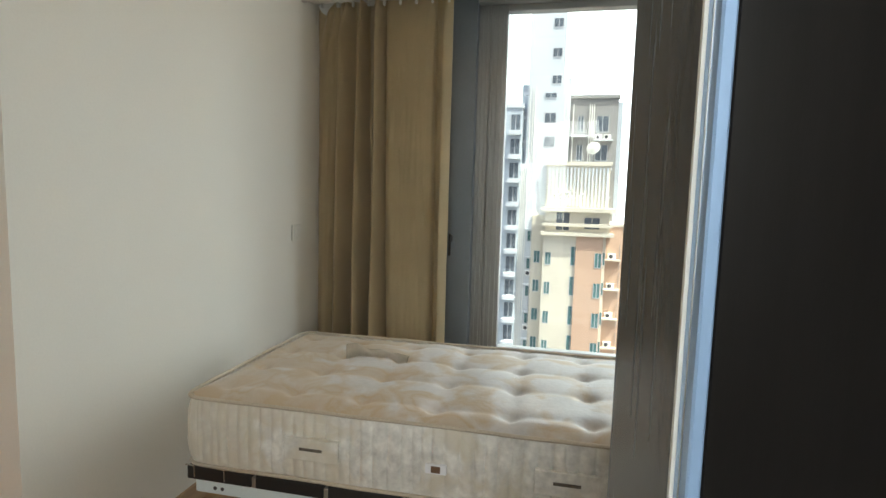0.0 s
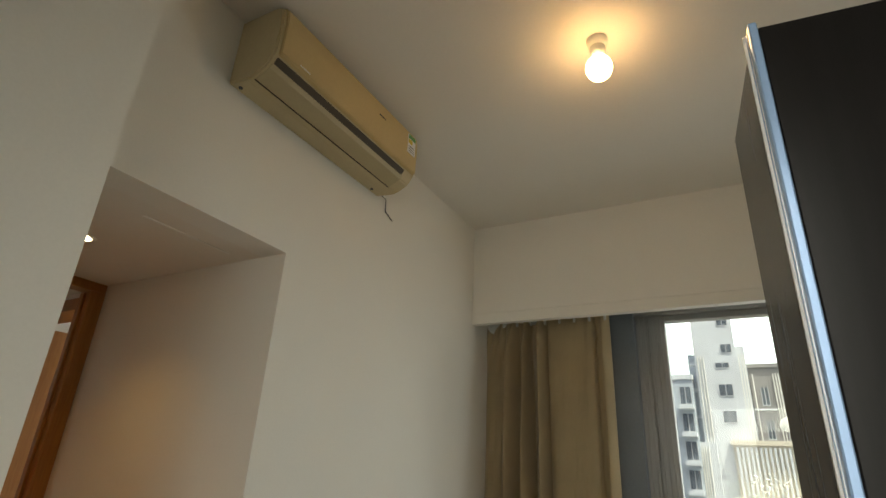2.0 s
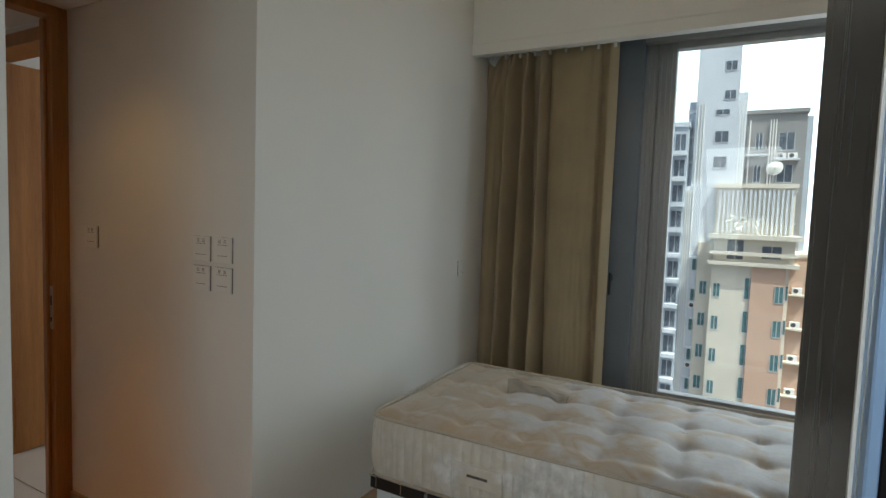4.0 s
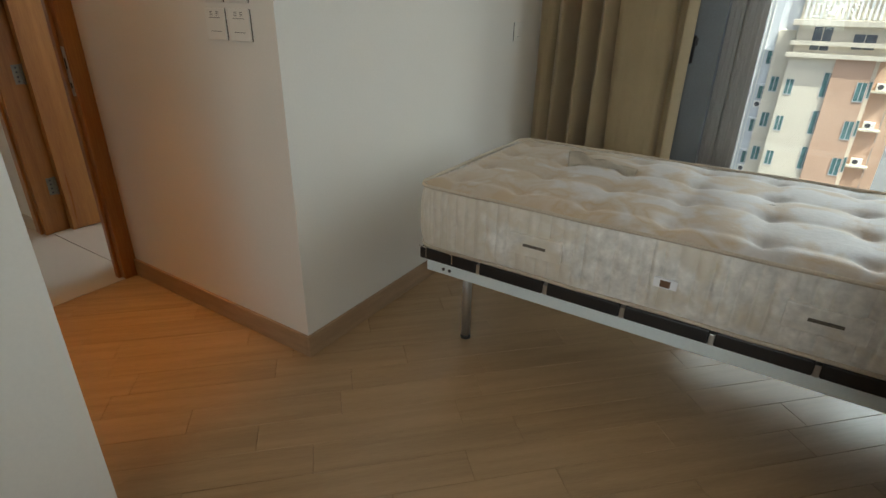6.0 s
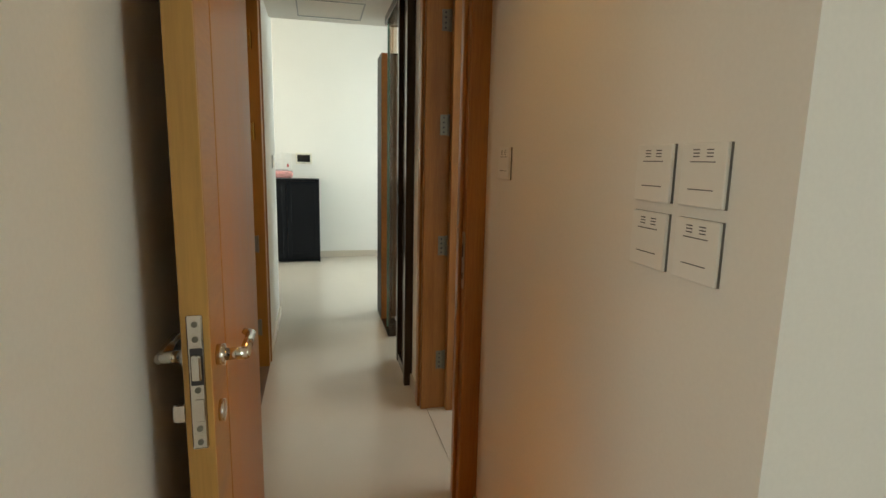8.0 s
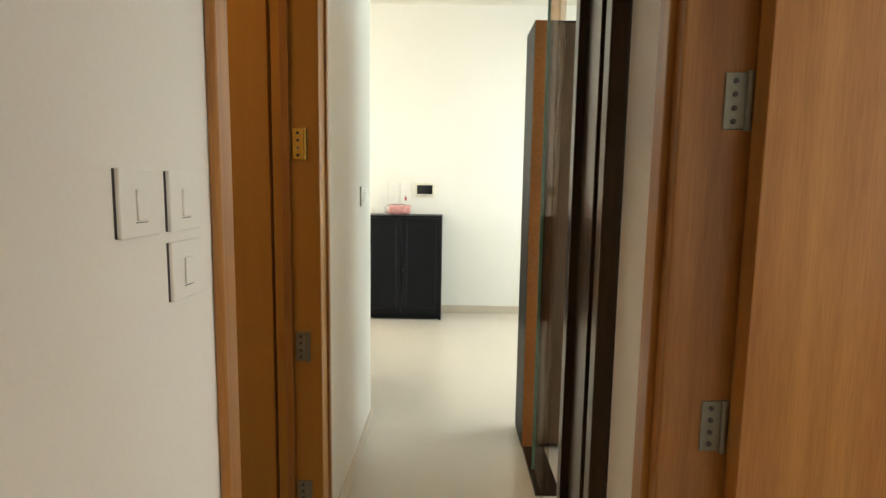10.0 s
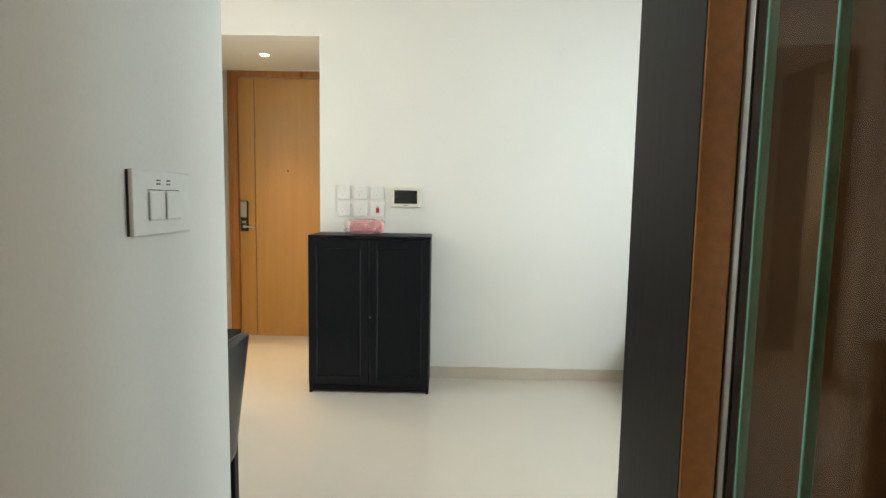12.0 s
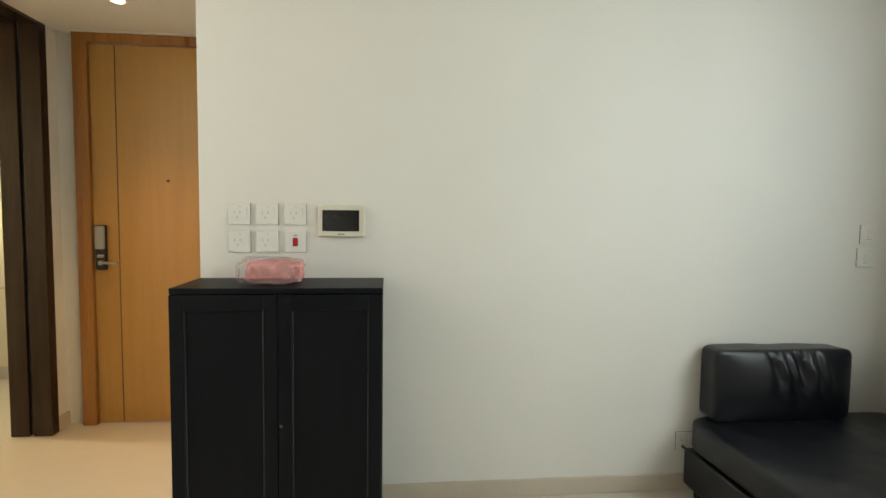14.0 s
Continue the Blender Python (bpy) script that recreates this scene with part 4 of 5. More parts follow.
def pleated_curtain(x0, x1, y, z0, z1):
    """The bedroom curtain: pleats that fan out below a crumpled heading, a flat panel, a turned edge."""
    top = (0.0, 0.17, 0.235, 0.30, 0.35, 0.40, 0.465, 0.515, 0.885, 0.93, 1.0)
    low = (0.0, 0.13, 0.21, 0.285, 0.37, 0.44, 0.505, 0.585, 0.91, 0.95, 1.0)
    out = (0.055, 0.150, 0.175, 0.150, 0.205, 0.150, 0.190, 0.115, 0.035, 0.085)
    lean = (0.0, 0.4, -0.5, 0.5, -0.3, 0.6, -0.4, 0.0, 0.5, -0.3)

    def f(u, v):
        mix = v ** 0.8
        edges = [a + (b - a) * mix + (0.009 * math.sin(v * 5 + 2.1 * i) if 0 < i < 8 else 0) for i, (a, b) in enumerate(zip(top, low))]
        k = max(i for i in range(10) if u >= edges[i] - 1e-9)
        s = (u - edges[k]) / (edges[k + 1] - edges[k])
        arch = max(0.0, 1 - (2 * s - 1) ** 2) ** (0.2 if k == 7 else 0.75)
        head = min(1, v / 0.09)
        d = out[k] * arch * (0.60 + 0.5 * v) * (0.55 + 0.45 * head)
        x = x0 + (x1 - x0) * u + (x1 - x0) * lean[k] * 0.10 * arch * (edges[k + 1] - edges[k]) / 0.1
        d += 0.008 * noise.noise(Vector((u * 10, v * 3.0, 0.3))) + 0.004 * noise.noise(Vector((u * 40, v * 9.0, 1.3)))
        drop = 0.0
        if u < 0.52:
            # the heading sags in loops between the gliders that still hold it
            a = min(1, v / 0.22)
            drop = (0.075 * math.sin(math.pi * min(1, u / 0.135)) if u < 0.135 else 0.040 * abs(math.sin((u - 0.135) * math.pi * 13)) ** 1.5) * (1 - a) ** 1.5
            d += 0.030 * abs(math.sin(u * 47 + v * 22)) * (1 - a) ** 2
        if k == 7:
            d += 0.006 * math.sin(v * 4 + u * 8)
        return x, y - d, z1 - (z1 - z0) * v - drop

    bm = grid_mesh(560, 84, f)
    bmesh.ops.solidify(bm, geom=bm.faces[:], thickness=0.003)
    return bm


cur = thing("curtain", "long beige lined curtain drawn to one side, hanging in folds", "curtain", (0.4, 1.70, 0.06))
part("cloth", pleated_curtain(0.003, 0.770, 1.790, 0.06, 2.300), CURTAIN, cur, "", True)
rail = thing("curtain_rail", "white aluminium curtain rail under the ceiling recess", "curtain rail", (1.3, 1.70, 2.3))
part("track", bx(0.0, 2.60, 1.70, 1.73, 2.272, 2.295, 0.003), WHITEPLASTIC, rail)
for k in range(9):
    part("glider", bx(0.05 + 0.088 * k, 0.062 + 0.088 * k, 1.707, 1.723, 2.245, 2.273, 0.002), WHITEPLASTIC, rail)
part("support", bx(0.3, 0.34, 1.70, 1.73, 2.295, ZC), WHITEPLASTIC, rail)
part("support", bx(2.2, 2.24, 1.70, 1.73, 2.295, ZC), WHITEPLASTIC, rail)

# wall-hung air conditioner
ac = thing("air_conditioner", "yellowed wall-hung air conditioner with an energy sticker", "air conditioner", (0.0, 0.07, 2.70))
AY0, AY1, AZ0, AZ1, AD = -0.385, 0.492, 2.577, 2.858, 0.205


def ac_profile():
    """Rounded side outline of the casing, in depth and height."""
    return [(0.0, AZ0 + 0.012), (0.09, AZ0), (0.118, AZ0 + 0.003), (0.172, AZ0 + 0.030), (0.196, AZ0 + 0.062), (AD, AZ0 + 0.085), (AD + 0.004, AZ0 + 0.20),
            (AD - 0.004, AZ1 - 0.02), (AD - 0.03, AZ1 - 0.002), (0.0, AZ1)]


def extruded(profile, y0, y1, bevel=0.0):
    bm = bmesh.new()
    a = [bm.verts.new((p[0], y0, p[1])) for p in profile]
    b = [bm.verts.new((p[0], y1, p[1])) for p in profile]
    n = len(a)
    bm.faces.new(a)
    bm.faces.new(b[::-1])
    for i in range(n):
        bm.faces.new((a[i], b[i], b[(i + 1) % n], a[(i + 1) % n]))
    bmesh.ops.recalc_face_normals(bm, faces=bm.faces)
    if bevel:
        bmesh.ops.bevel(bm, geom=bm.edges[:], offset=bevel, segments=2, affect="EDGES")
    return bm


part("casing", extruded(ac_profile(), AY0, AY1, 0.006), CREAMSIDE, ac)
front = [(AD - 0.004, AZ0 + 0.070), (AD + 0.011, AZ0 + 0.077), (AD + 0.014, AZ0 + 0.20), (AD + 0.008, AZ1 - 0.022), (AD - 0.016, AZ1 + 0.002), (AD - 0.03, AZ1 - 0.006)]
fp = part("front_panel", extruded(front, AY0 + 0.016, AY1 - 0.014, 0.003), CREAMPLASTIC, ac, "yellowed smooth front panel")
part("badge", bx(AD + 0.0135, AD + 0.0155, 0.17, 0.215, AZ0 + 0.195, AZ0 + 0.200), MARK, fp)
part("badge", bx(AD + 0.013, AD + 0.0155, AY0 + 0.10, AY0 + 0.15, AZ0 + 0.086, AZ0 + 0.090), WHITEPLASTIC, fp)
stk = part("sticker", bx(AD + 0.0118, AD + 0.0150, 0.395, 0.455, AZ0 + 0.150, AZ0 + 0.245), PAPER, fp, "yellow and green energy sticker")
YEL = surface("sticker_yellow", (0.72, 0.55, 0.08), 0.5)
GRN = surface("sticker_green", (0.12, 0.35, 0.12), 0.5)
part("band", bx(AD + 0.0122, AD + 0.0156, 0.397, 0.453, AZ0 + 0.222, AZ0 + 0.243), GRN, stk)
part("band", bx(AD + 0.0125, AD + 0.0156, 0.397, 0.430, AZ0 + 0.198, AZ0 + 0.219), YEL, stk)
for k in range(3):
    part("mark", bx(AD + 0.0125, AD + 0.0156, 0.402, 0.446, AZ0 + 0.158 + 0.012 * k, AZ0 + 0.161 + 0.012 * k), MARK, stk)
slot = [(0.181, AZ0 + 0.043), (0.1855, AZ0 + 0.043), (0.2005, AZ0 + 0.064), (0.196, AZ0 + 0.066)]
part("air_slot", extruded(slot, AY0 + 0.020, AY1 - 0.080), SLOT, ac, "dark air outlet slot")
vane = [(0.116, AZ0 + 0.006), (0.119, AZ0 + 0.0005), (0.1745, AZ0 + 0.0275), (0.1860, AZ0 + 0.0425), (0.180, AZ0 + 0.045), (0.168, AZ0 + 0.034)]
part("vane", extruded(vane, AY0 + 0.015, AY1 - 0.07, 0.001), VANE, ac, "closed cream louvre")
part("grille_line", bx(0.1125, 0.1150, AY0 + 0.015, AY1 - 0.07, AZ0 - 0.0005, AZ0 + 0.0035), SLOT, ac)
for yy in (AY0 + 0.03, AY1 - 0.08):
    part("screw_hole", rod((0.03, yy, AZ0 + 0.004), (0.03, yy, AZ0 + 0.010), 0.007, seg=12), MARK, ac)
wb = rod((0.030, 0.470, 2.590), (0.016, 0.545, 2.596), 0.0024, seg=8)
rod((0.016, 0.545, 2.598), (0.012, 0.556, 2.536), 0.0024, bm=wb, seg=8)
rod((0.012, 0.555, 2.538), (0.004, 0.628, 2.522), 0.0024, bm=wb, seg=8)
tagged(part("cable_end", wb, BLACKPLASTIC, smooth=True), "short bent black cable end under the air conditioner", "cable")


# ---- wall plates: built once, facing +x at the origin, then copied ----
def plate(name, label, kind, size=0.086, wide=0.086):
    p = tagged(new(name), label, "wall plate", "wall plates")
    h, g = size / 2, wide / 2
    body = part("body", bx(0.003, 0.009, -g, g, -h, h, 0.002), WHITEPLASTIC, p)
    # the rim's dark or grey colour imitates the shadow at the plate's edge
    if kind in ("rocker1", "rocker2"):
        part("shadow_rim", bx(0, 0.003, -g + 0.001, g - 0.001, -h + 0.001, h - 0.001), MARK, p, "dark rim painted as the shadow round the plate")
    else:
        part("shadow_rim", bx(0, 0.003, -g, g, -h, h), SHADOWRIM, p, "grey rim painted as the shadow round the plate")
    if kind == "cover":
        for s in (-1, 1):
            for k in range(3):
                part("vent", bx(0.009, 0.0096, s * 0.013 - 0.006, s * 0.013 + 0.006, 0.024 + 0.0045 * k, 0.0255 + 0.0045 * k), MARK, p)
        for z in (0.017, -0.020):
            part("line", bx(0.009, 0.0097, -0.024, 0.024, z, z + 0.0013), MARK, p)
    if kind == "rocker1":
        part("rocker", bx(0.009, 0.0125, -0.012, 0.012, -0.022, 0.018, 0.002), WHITEPLASTIC, p)
        part("line", bx(0.009, 0.0096, -0.013, 0.013, -0.0245, -0.0235), MARK, p)
    if kind == "rocker2":
        for s in (-1, 1):
            part("rocker", bx(0.009, 0.0125, s * 0.022 - 0.019, s * 0.022 + 0.019, -0.024, 0.016, 0.002), WHITEPLASTIC, p)
            part("line", bx(0.009, 0.0096, s * 0.022 - 0.019, s * 0.022 + 0.019, 0.017, 0.0182), MARK, p)
            for k in range(2):
                part("mark", bx(0.009, 0.0095, s * 0.013 - 0.006, s * 0.013 + 0.004, 0.025 + 0.005 * k, 0.0268 + 0.005 * k), MARK, p)
    if kind == "socket":
        for a, b in ((-0.018, 0.006), (0.004, 0.006), (-0.007, -0.014)):
            part("slot", bx(0.009, 0.0096, a - 0.0025, a + 0.0025, b - 0.004, b + 0.004), STEEL, p)
        part("rocker", bx(0.009, 0.012, 0.016, 0.030, -0.014, 0.022, 0.001, seg=1), WHITEPLASTIC, p)
        part("mark", bx(0.009, 0.0095, -0.004, 0.010, 0.028, 0.030), STEEL, p)
    if kind == "red":
        part("rocker", bx(0.009, 0.0125, -0.010, 0.010, -0.018, 0.016, 0.002), REDMARK, p, "red rocker")
        part("mark", bx(0.009, 0.0096, -0.006, 0.006, 0.024, 0.027), MARK, p)
    return p


TO_NEG_Y, TO_POS_X, TO_POS_Y = -90, 0, 90
pl = plate("cover_plate", "square white plastic cover plate with two slotted lines", "cover")
pl.matrix_basis = pose(-0.141, 0, 1.187, 0, 0, TO_NEG_Y)
for x, z in ((-0.249, 1.187), (-0.141, 1.085), (-0.249, 1.085)):
    copy_thing(pl, pose(x, 0, z, 0, 0, TO_NEG_Y))
copy_thing(pl, pose(-0.922, 0, 1.194, 0, 0, TO_NEG_Y))
r1 = plate("light_switch", "square white single rocker light switch", "rocker1")
r1.matrix_basis = pose(-1.682, -0.80, 1.185, 0, 0, TO_POS_Y)
copy_thing(r1, pose(-1.795, -0.80, 1.185, 0, 0, TO_POS_Y))
copy_thing(r1, pose(-1.795, -0.80, 1.085, 0, 0, TO_POS_Y))
r2 = plate("double_switch", "wide white double rocker light switch", "rocker2", 0.088, 0.152)
r2.matrix_basis = pose(-3.422, -0.80, 1.165, 0, 0, TO_POS_Y)
so = plate("wall_socket", "square white switched wall socket", "socket")
so.matrix_basis = pose(-6.10, -1.05, 1.209, 0, 0, 0)
for y, z in ((-0.942, 1.209), (-0.832, 1.209), (-1.05, 1.099), (-0.942, 1.099)):
    copy_thing(so, pose(-6.10, y, z))
rd = plate("heater_switch", "square white switch plate with a red rocker", "red")
rd.matrix_basis = pose(-6.10, -0.832, 1.099)
copy_thing(r1, pose(-6.10, 1.695, 1.15))
copy_thing(r1, pose(-6.10, 1.685, 1.044))
copy_thing(so, pose(-6.10, 0.86, 0.22))
copy_thing(r1, pose(0, 1.515, 1.03))

mon = thing("door_phone", "cream wall-hung video door phone with a dark screen", "intercom", (-6.10, -0.65, 1.185))
part("body", bx(-6.10, -6.078, -0.740, -0.556, 1.120, 1.248, 0.006), PHONE, mon)
part("screen", bx(-6.078, -6.0765, -0.724, -0.578, 1.143, 1.228, 0.0006, seg=1), SCREEN, mon, "dark glossy screen")
part("mark", bx(-6.078, -6.0772, -0.665, -0.635, 1.130, 1.133), MARK, mon)

# ---- living-room things ----
cab = thing("shoe_cabinet", "black two-door cabinet with framed doors against the white wall", "cabinet", (-5.93, -0.84, 0))
CX0, CX1, CY0, CY1, CZ = -6.085, -5.768, -1.200, -0.480, 0.954
part("side_panel", bx(CX0, CX1 - 0.02, CY0, CY0 + 0.018, 0, CZ - 0.02, 0.001, seg=1), BLACKWOOD, cab)
part("side_panel", bx(CX0, CX1 - 0.02, CY1 - 0.018, CY1, 0, CZ - 0.02, 0.001, seg=1), BLACKWOOD, cab)
part("top", bx(CX0, CX1 - 0.012, CY0 - 0.001, CY1 + 0.001, CZ - 0.02, CZ, 0.0015, seg=1), BLACKWOOD, cab)
part("back_panel", bx(CX0, CX0 + 0.006, CY0 + 0.018, CY1 - 0.018, 0.03, CZ - 0.02), BACKBOARD, cab)
part("plinth", bx(CX1 - 0.05, CX1 - 0.025, CY0 + 0.018, CY1 - 0.018, 0.012, 0.06), BLACKWOOD, cab)
for z in (0.06, 0.36, 0.66):
    part("shelf", bx(CX0 + 0.006, CX1 - 0.03, CY0 + 0.018, CY1 - 0.018, z, z + 0.018), BLACKWOOD, cab)
for k, (a, b) in enumerate(((CY0 + 0.002, (CY0 + CY1) / 2 - 0.0015), ((CY0 + CY1) / 2 + 0.0015, CY1 - 0.002))):
    z0, z1 = 0.055, CZ - 0.022
    d = part("door", bx(CX1 - 0.019, CX1 - 0.008, a + 0.04, b - 0.04, z0 + 0.05, z1 - 0.05), BLACKWOOD, cab, "framed black door")
    part("stile", bx(CX1 - 0.019, CX1, a, a + 0.046, z0, z1, 0.002), BLACKWOOD, d)
    part("stile", bx(CX1 - 0.019, CX1, b - 0.046, b, z0, z1, 0.002), BLACKWOOD, d)
    part("rail", bx(CX1 - 0.019, CX1, a + 0.046, b - 0.046, z0, z0 + 0.055, 0.002), BLACKWOOD, d)
    part("rail", bx(CX1 - 0.019, CX1, a + 0.046, b - 0.046, z1 - 0.055, z1, 0.002), BLACKWOOD, d)
    for yy in (a + 0.046, b - 0.050):
        part("bead", bx(CX1 - 0.012, CX1 - 0.002, yy - 0.001, yy + 0.007, z0 + 0.055, z1 - 0.055, 0.003), SATINBLACK, d)
part("key_lock", rod((CX1, -0.83, 0.47), (CX1 + 0.003, -0.83, 0.47), 0.005, seg=14), DULLSTEEL, cab, "small steel lock")


def lump(u, v, cx, cy, cz, rx, ry, rz, p, rough, seed):
    t, h = u * 2 * math.pi, (v - 0.5) * math.pi
    def se(c, e):
        return math.copysign(abs(c) ** e, c)
    n = noise.noise(Vector((math.cos(t) * 2.2 + seed, math.sin(t) * 2.2, h * 2.4))) * rough
    k = se(math.cos(h), p)
    return cx + (rx + n) * k * se(math.cos(t), p), cy + (ry + n) * k * se(math.sin(t), p), cz + (rz + n * 0.5) * se(math.sin(h), p)


bag = thing("wrapped_bundle", "pink folded cloth in a clear plastic bag on the cabinet", "bag", (-5.92, -0.885, CZ))
part("cloth", grid_mesh(48, 24, lambda u, v: lump(u, v, -5.92, -0.875, CZ + 0.046, 0.060, 0.100, 0.040, 0.45, 0.012, 4.0), close_u=True), PINK, bag, "pink folded cloth", True)
part("plastic_bag", grid_mesh(56, 28, lambda u, v: lump(u, v, -5.92, -0.89, CZ + 0.050, 0.070, 0.112, 0.044, 0.42, 0.026, 9.0), close_u=True), FILM, bag, "clear crinkled plastic bag", True)

# sofa: low base with seat pad, loose back cushions
sofa = thing("sofa", "low black leather corner sofa with a piped seat pad", "sofa", (-5.6, 1.3, 0))
SX0, SX1, SY0, SY1 = -6.08, -5.20, 0.835, 1.83


def block_point(u, v, c, r, n):
    """A point on a stuffed block with rounded edges, evenly spread over its faces."""
    def square(w):
        w = (w % 1) * 4
        k, f = int(w), (w - int(w)) * 2 - 1
        return ((1, f), (-f, 1), (-1, -f), (f, -1))[k % 4]
    a, b = square(u)
    w = v * 4
    m, h = (w, -1) if w < 1 else (1, w - 2) if w < 3 else (4 - w, 1)
    a, b = a * m, b * m
    q = (abs(a) ** n + abs(b) ** n + abs(h) ** n) ** (-1 / n)
    return c[0] + r[0] * a * q, c[1] + r[1] * b * q, c[2] + r[2] * h * q


def cushion(x0, x1, y0, y1, z0, z1, p=0.2, puff=0.03, seed=0.0, nu=280, nv=130, wide="y"):
    """A stuffed leather cushion, bulging in front, with creases running down from the top seam."""
    c = ((x0 + x1) / 2, (y0 + y1) / 2, (z0 + z1) / 2)
    rng = random.Random(seed)
    creases = [(rng.uniform(-0.10, 0.16) + 0.05 * i - 0.10, rng.uniform(-0.35, 0.35), rng.uniform(0.10, 0.55), rng.uniform(0.5, 0.95)) for i in range(8)]

    def f(u, v):
        x, y, z = block_point(u, v, c, ((x1 - x0) / 2, (y1 - y0) / 2, (z1 - z0) / 2), 13)
        a = (y - c[1]) / ((y1 - y0) / 2) if wide == "y" else (x - c[0]) / ((x1 - x0) / 2)
        h = (z - c[2]) / ((z1 - z0) / 2)
        face = max(0, 1 - a ** 4) * max(0, 1 - h ** 4)
        push = puff * max(0, 1 - a * a) * max(0, 1 - h * h)
        down = (1 - h) / 2
        for at, slope, curve, end in creases:
            line = at * 1.6 + slope * down + curve * down * down
            w = 0.045 + 0.07 * down
            g = (a - line) / w
            push += (0.011 * math.exp(-(g - 1.4) ** 2) - 0.013 * math.exp(-g * g)) * face * max(0, 1 - (down / end) ** 3)
        push += 0.004 * noise.noise(Vector((y * 9 + seed, z * 9, x * 9))) * face
        if wide == "y":
            x += push if x > c[0] else 0
        else:
            y -= push if y < c[1] else 0
        z += 0.006 * noise.noise(Vector((x * 7, y * 7, seed))) * max(0, h)
        return x, y, z
    return grid_mesh(nu, nv, f, close_u=True)


def seat_pad(x0, x1, y0, y1, z0, z1):
    """A thick soft pad with a slightly crowned, wrinkled top."""
    def f(u, v):
        x, y, z = block_point(u, v, ((x0 + x1) / 2, (y0 + y1) / 2, (z0 + z1) / 2), ((x1 - x0) / 2, (y1 - y0) / 2, (z1 - z0) / 2), 10)
        up = max(0.0, (z - (z0 + z1) / 2) / ((z1 - z0) / 2))
        z += up * (0.006 * noise.noise(Vector((x * 4, y * 4, 0.2))) + 0.003 * noise.noise(Vector((x * 14, y * 14, 2.2))))
        edge = 1 - up
        y += 0.004 * edge * noise.noise(Vector((x * 8, z * 8, 5.0)))
        x += 0.006 * edge * noise.noise(Vector((y * 10, z * 10, 7.0)))
        return x, y, z
    return grid_mesh(240, 80, f, close_u=True)


part("base", bx(SX0 + 0.01, SX1 - 0.005, SY0 + 0.004, SY1, 0.045, 0.205, 0.012), LEATHER, sofa)
part("seat_pad", seat_pad(SX0, SX1 + 0.005, SY0, SY1, 0.212, 0.352), LEATHER, sofa, "thick black leather seat pad", True)
part("piping", rod((SX0 + 0.01, SY0 - 0.001, 0.209), (SX1, SY0 - 0.001, 0.209), 0.006, seg=8), LEATHER, sofa)
part("piping", rod((SX1, SY0, 0.209), (SX1, SY1, 0.209), 0.006, seg=8), LEATHER, sofa)
for fx, fy in ((SX0 + 0.06, SY0 + 0.05), (SX1 - 0.06, SY0 + 0.05), (SX0 + 0.06, SY1 - 0.06), (SX1 - 0.06, SY1 - 0.06)):
    part("foot", rod((fx, fy, 0), (fx, fy, 0.048), 0.018, seg=16), BLACKPLASTIC, sofa)
c1 = part("back_cushion", cushion(-6.085, -5.965, 0.905, 1.535, 0.347, 0.662, 0.16, 0.050, 1), LEATHER, None, "", True)
tagged(c1, "creased black leather back cushion against the wall", "cushion", "sofa cushions")
c1.name = "sofa_cushion"
c2 = part("sofa_cushion", cushion(-5.84, -5.24, 1.61, 1.82, 0.347, 0.72, 0.16, 0.035, 6, 180, 80, "x"), LEATHER, None, "", True)
tagged(c2, "black leather back cushion under the window", "cushion", "sofa cushions")

# dining table with papers and a chair
TX0, TX1, TY0, TY1, TZ = -4.385, -3.72, -2.06, -1.06, 0.74
tb = thing("dining_table", "black rectangular dining table beside the window", "table", (-4.05, -1.55, 0))
part("tabletop", bx(TX0, TX1, TY0, TY1, TZ - 0.022, TZ, 0.003), BLACKWOOD, tb)
part("apron", bx(TX0 + 0.02, TX1 - 0.02, TY1 - 0.035, TY1 - 0.015, TZ - 0.10, TZ - 0.022), BLACKWOOD, tb)
part("apron", bx(TX0 + 0.015, TX0 + 0.035, TY0 + 0.05, TY1 - 0.05, TZ - 0.10, TZ - 0.022), BLACKWOOD, tb)
for lx in (TX0 + 0.012, TX1 - 0.062):
    for ly in (TY0 + 0.012, TY1 - 0.062):
        part("leg", bx(lx, lx + 0.05, ly, ly + 0.05, 0, TZ - 0.022, 0.003), BLACKWOOD, tb)


def paper(name, label, cx, cy, w, h, turn, lines, seed):
    rng = random.Random(seed)
    p = tagged(new(name), label, "paper")
    p.matrix_basis = pose(cx, cy, TZ, 0, 0, turn)
    def own(nm, bm, m):
        me = bpy.data.meshes.new(nm)
        bm.to_mesh(me)
        bm.free()
        me.materials.append(m)
        o = new(nm, me)
        o.parent = p
    own("sheet", grid_mesh(16, 16, lambda u, v: ((u - .5) * w, (v - .5) * h, 0.003 + 0.006 * abs(u - .5) ** 2)), PAPER)
    for k in range(lines):
        y = h / 2 - 0.03 - k * (h - 0.06) / max(1, lines - 1)
        x = -w / 2 + 0.03
        bm = bmesh.new()
        while x < w / 2 - 0.04:
            ln = rng.uniform(0.012, 0.04)
            bx(x, x + ln, y - 0.001 + rng.uniform(-0.003, 0.003), y + rng.uniform(0.001, 0.002), 0.0052, 0.0062, bm=bm)
            x += ln + rng.uniform(0.006, 0.02)
        own("handwriting", bm, INK)
    return p


paper("paper_sheet", "large white sheet with dark handwriting on the table", -4.135, -1.46, 0.41, 0.52, 3, 7, 3)
paper("paper_sheet", "small white sheet lying at the table edge", -3.88, -1.16, 0.21, 0.15, 40, 0, 5)

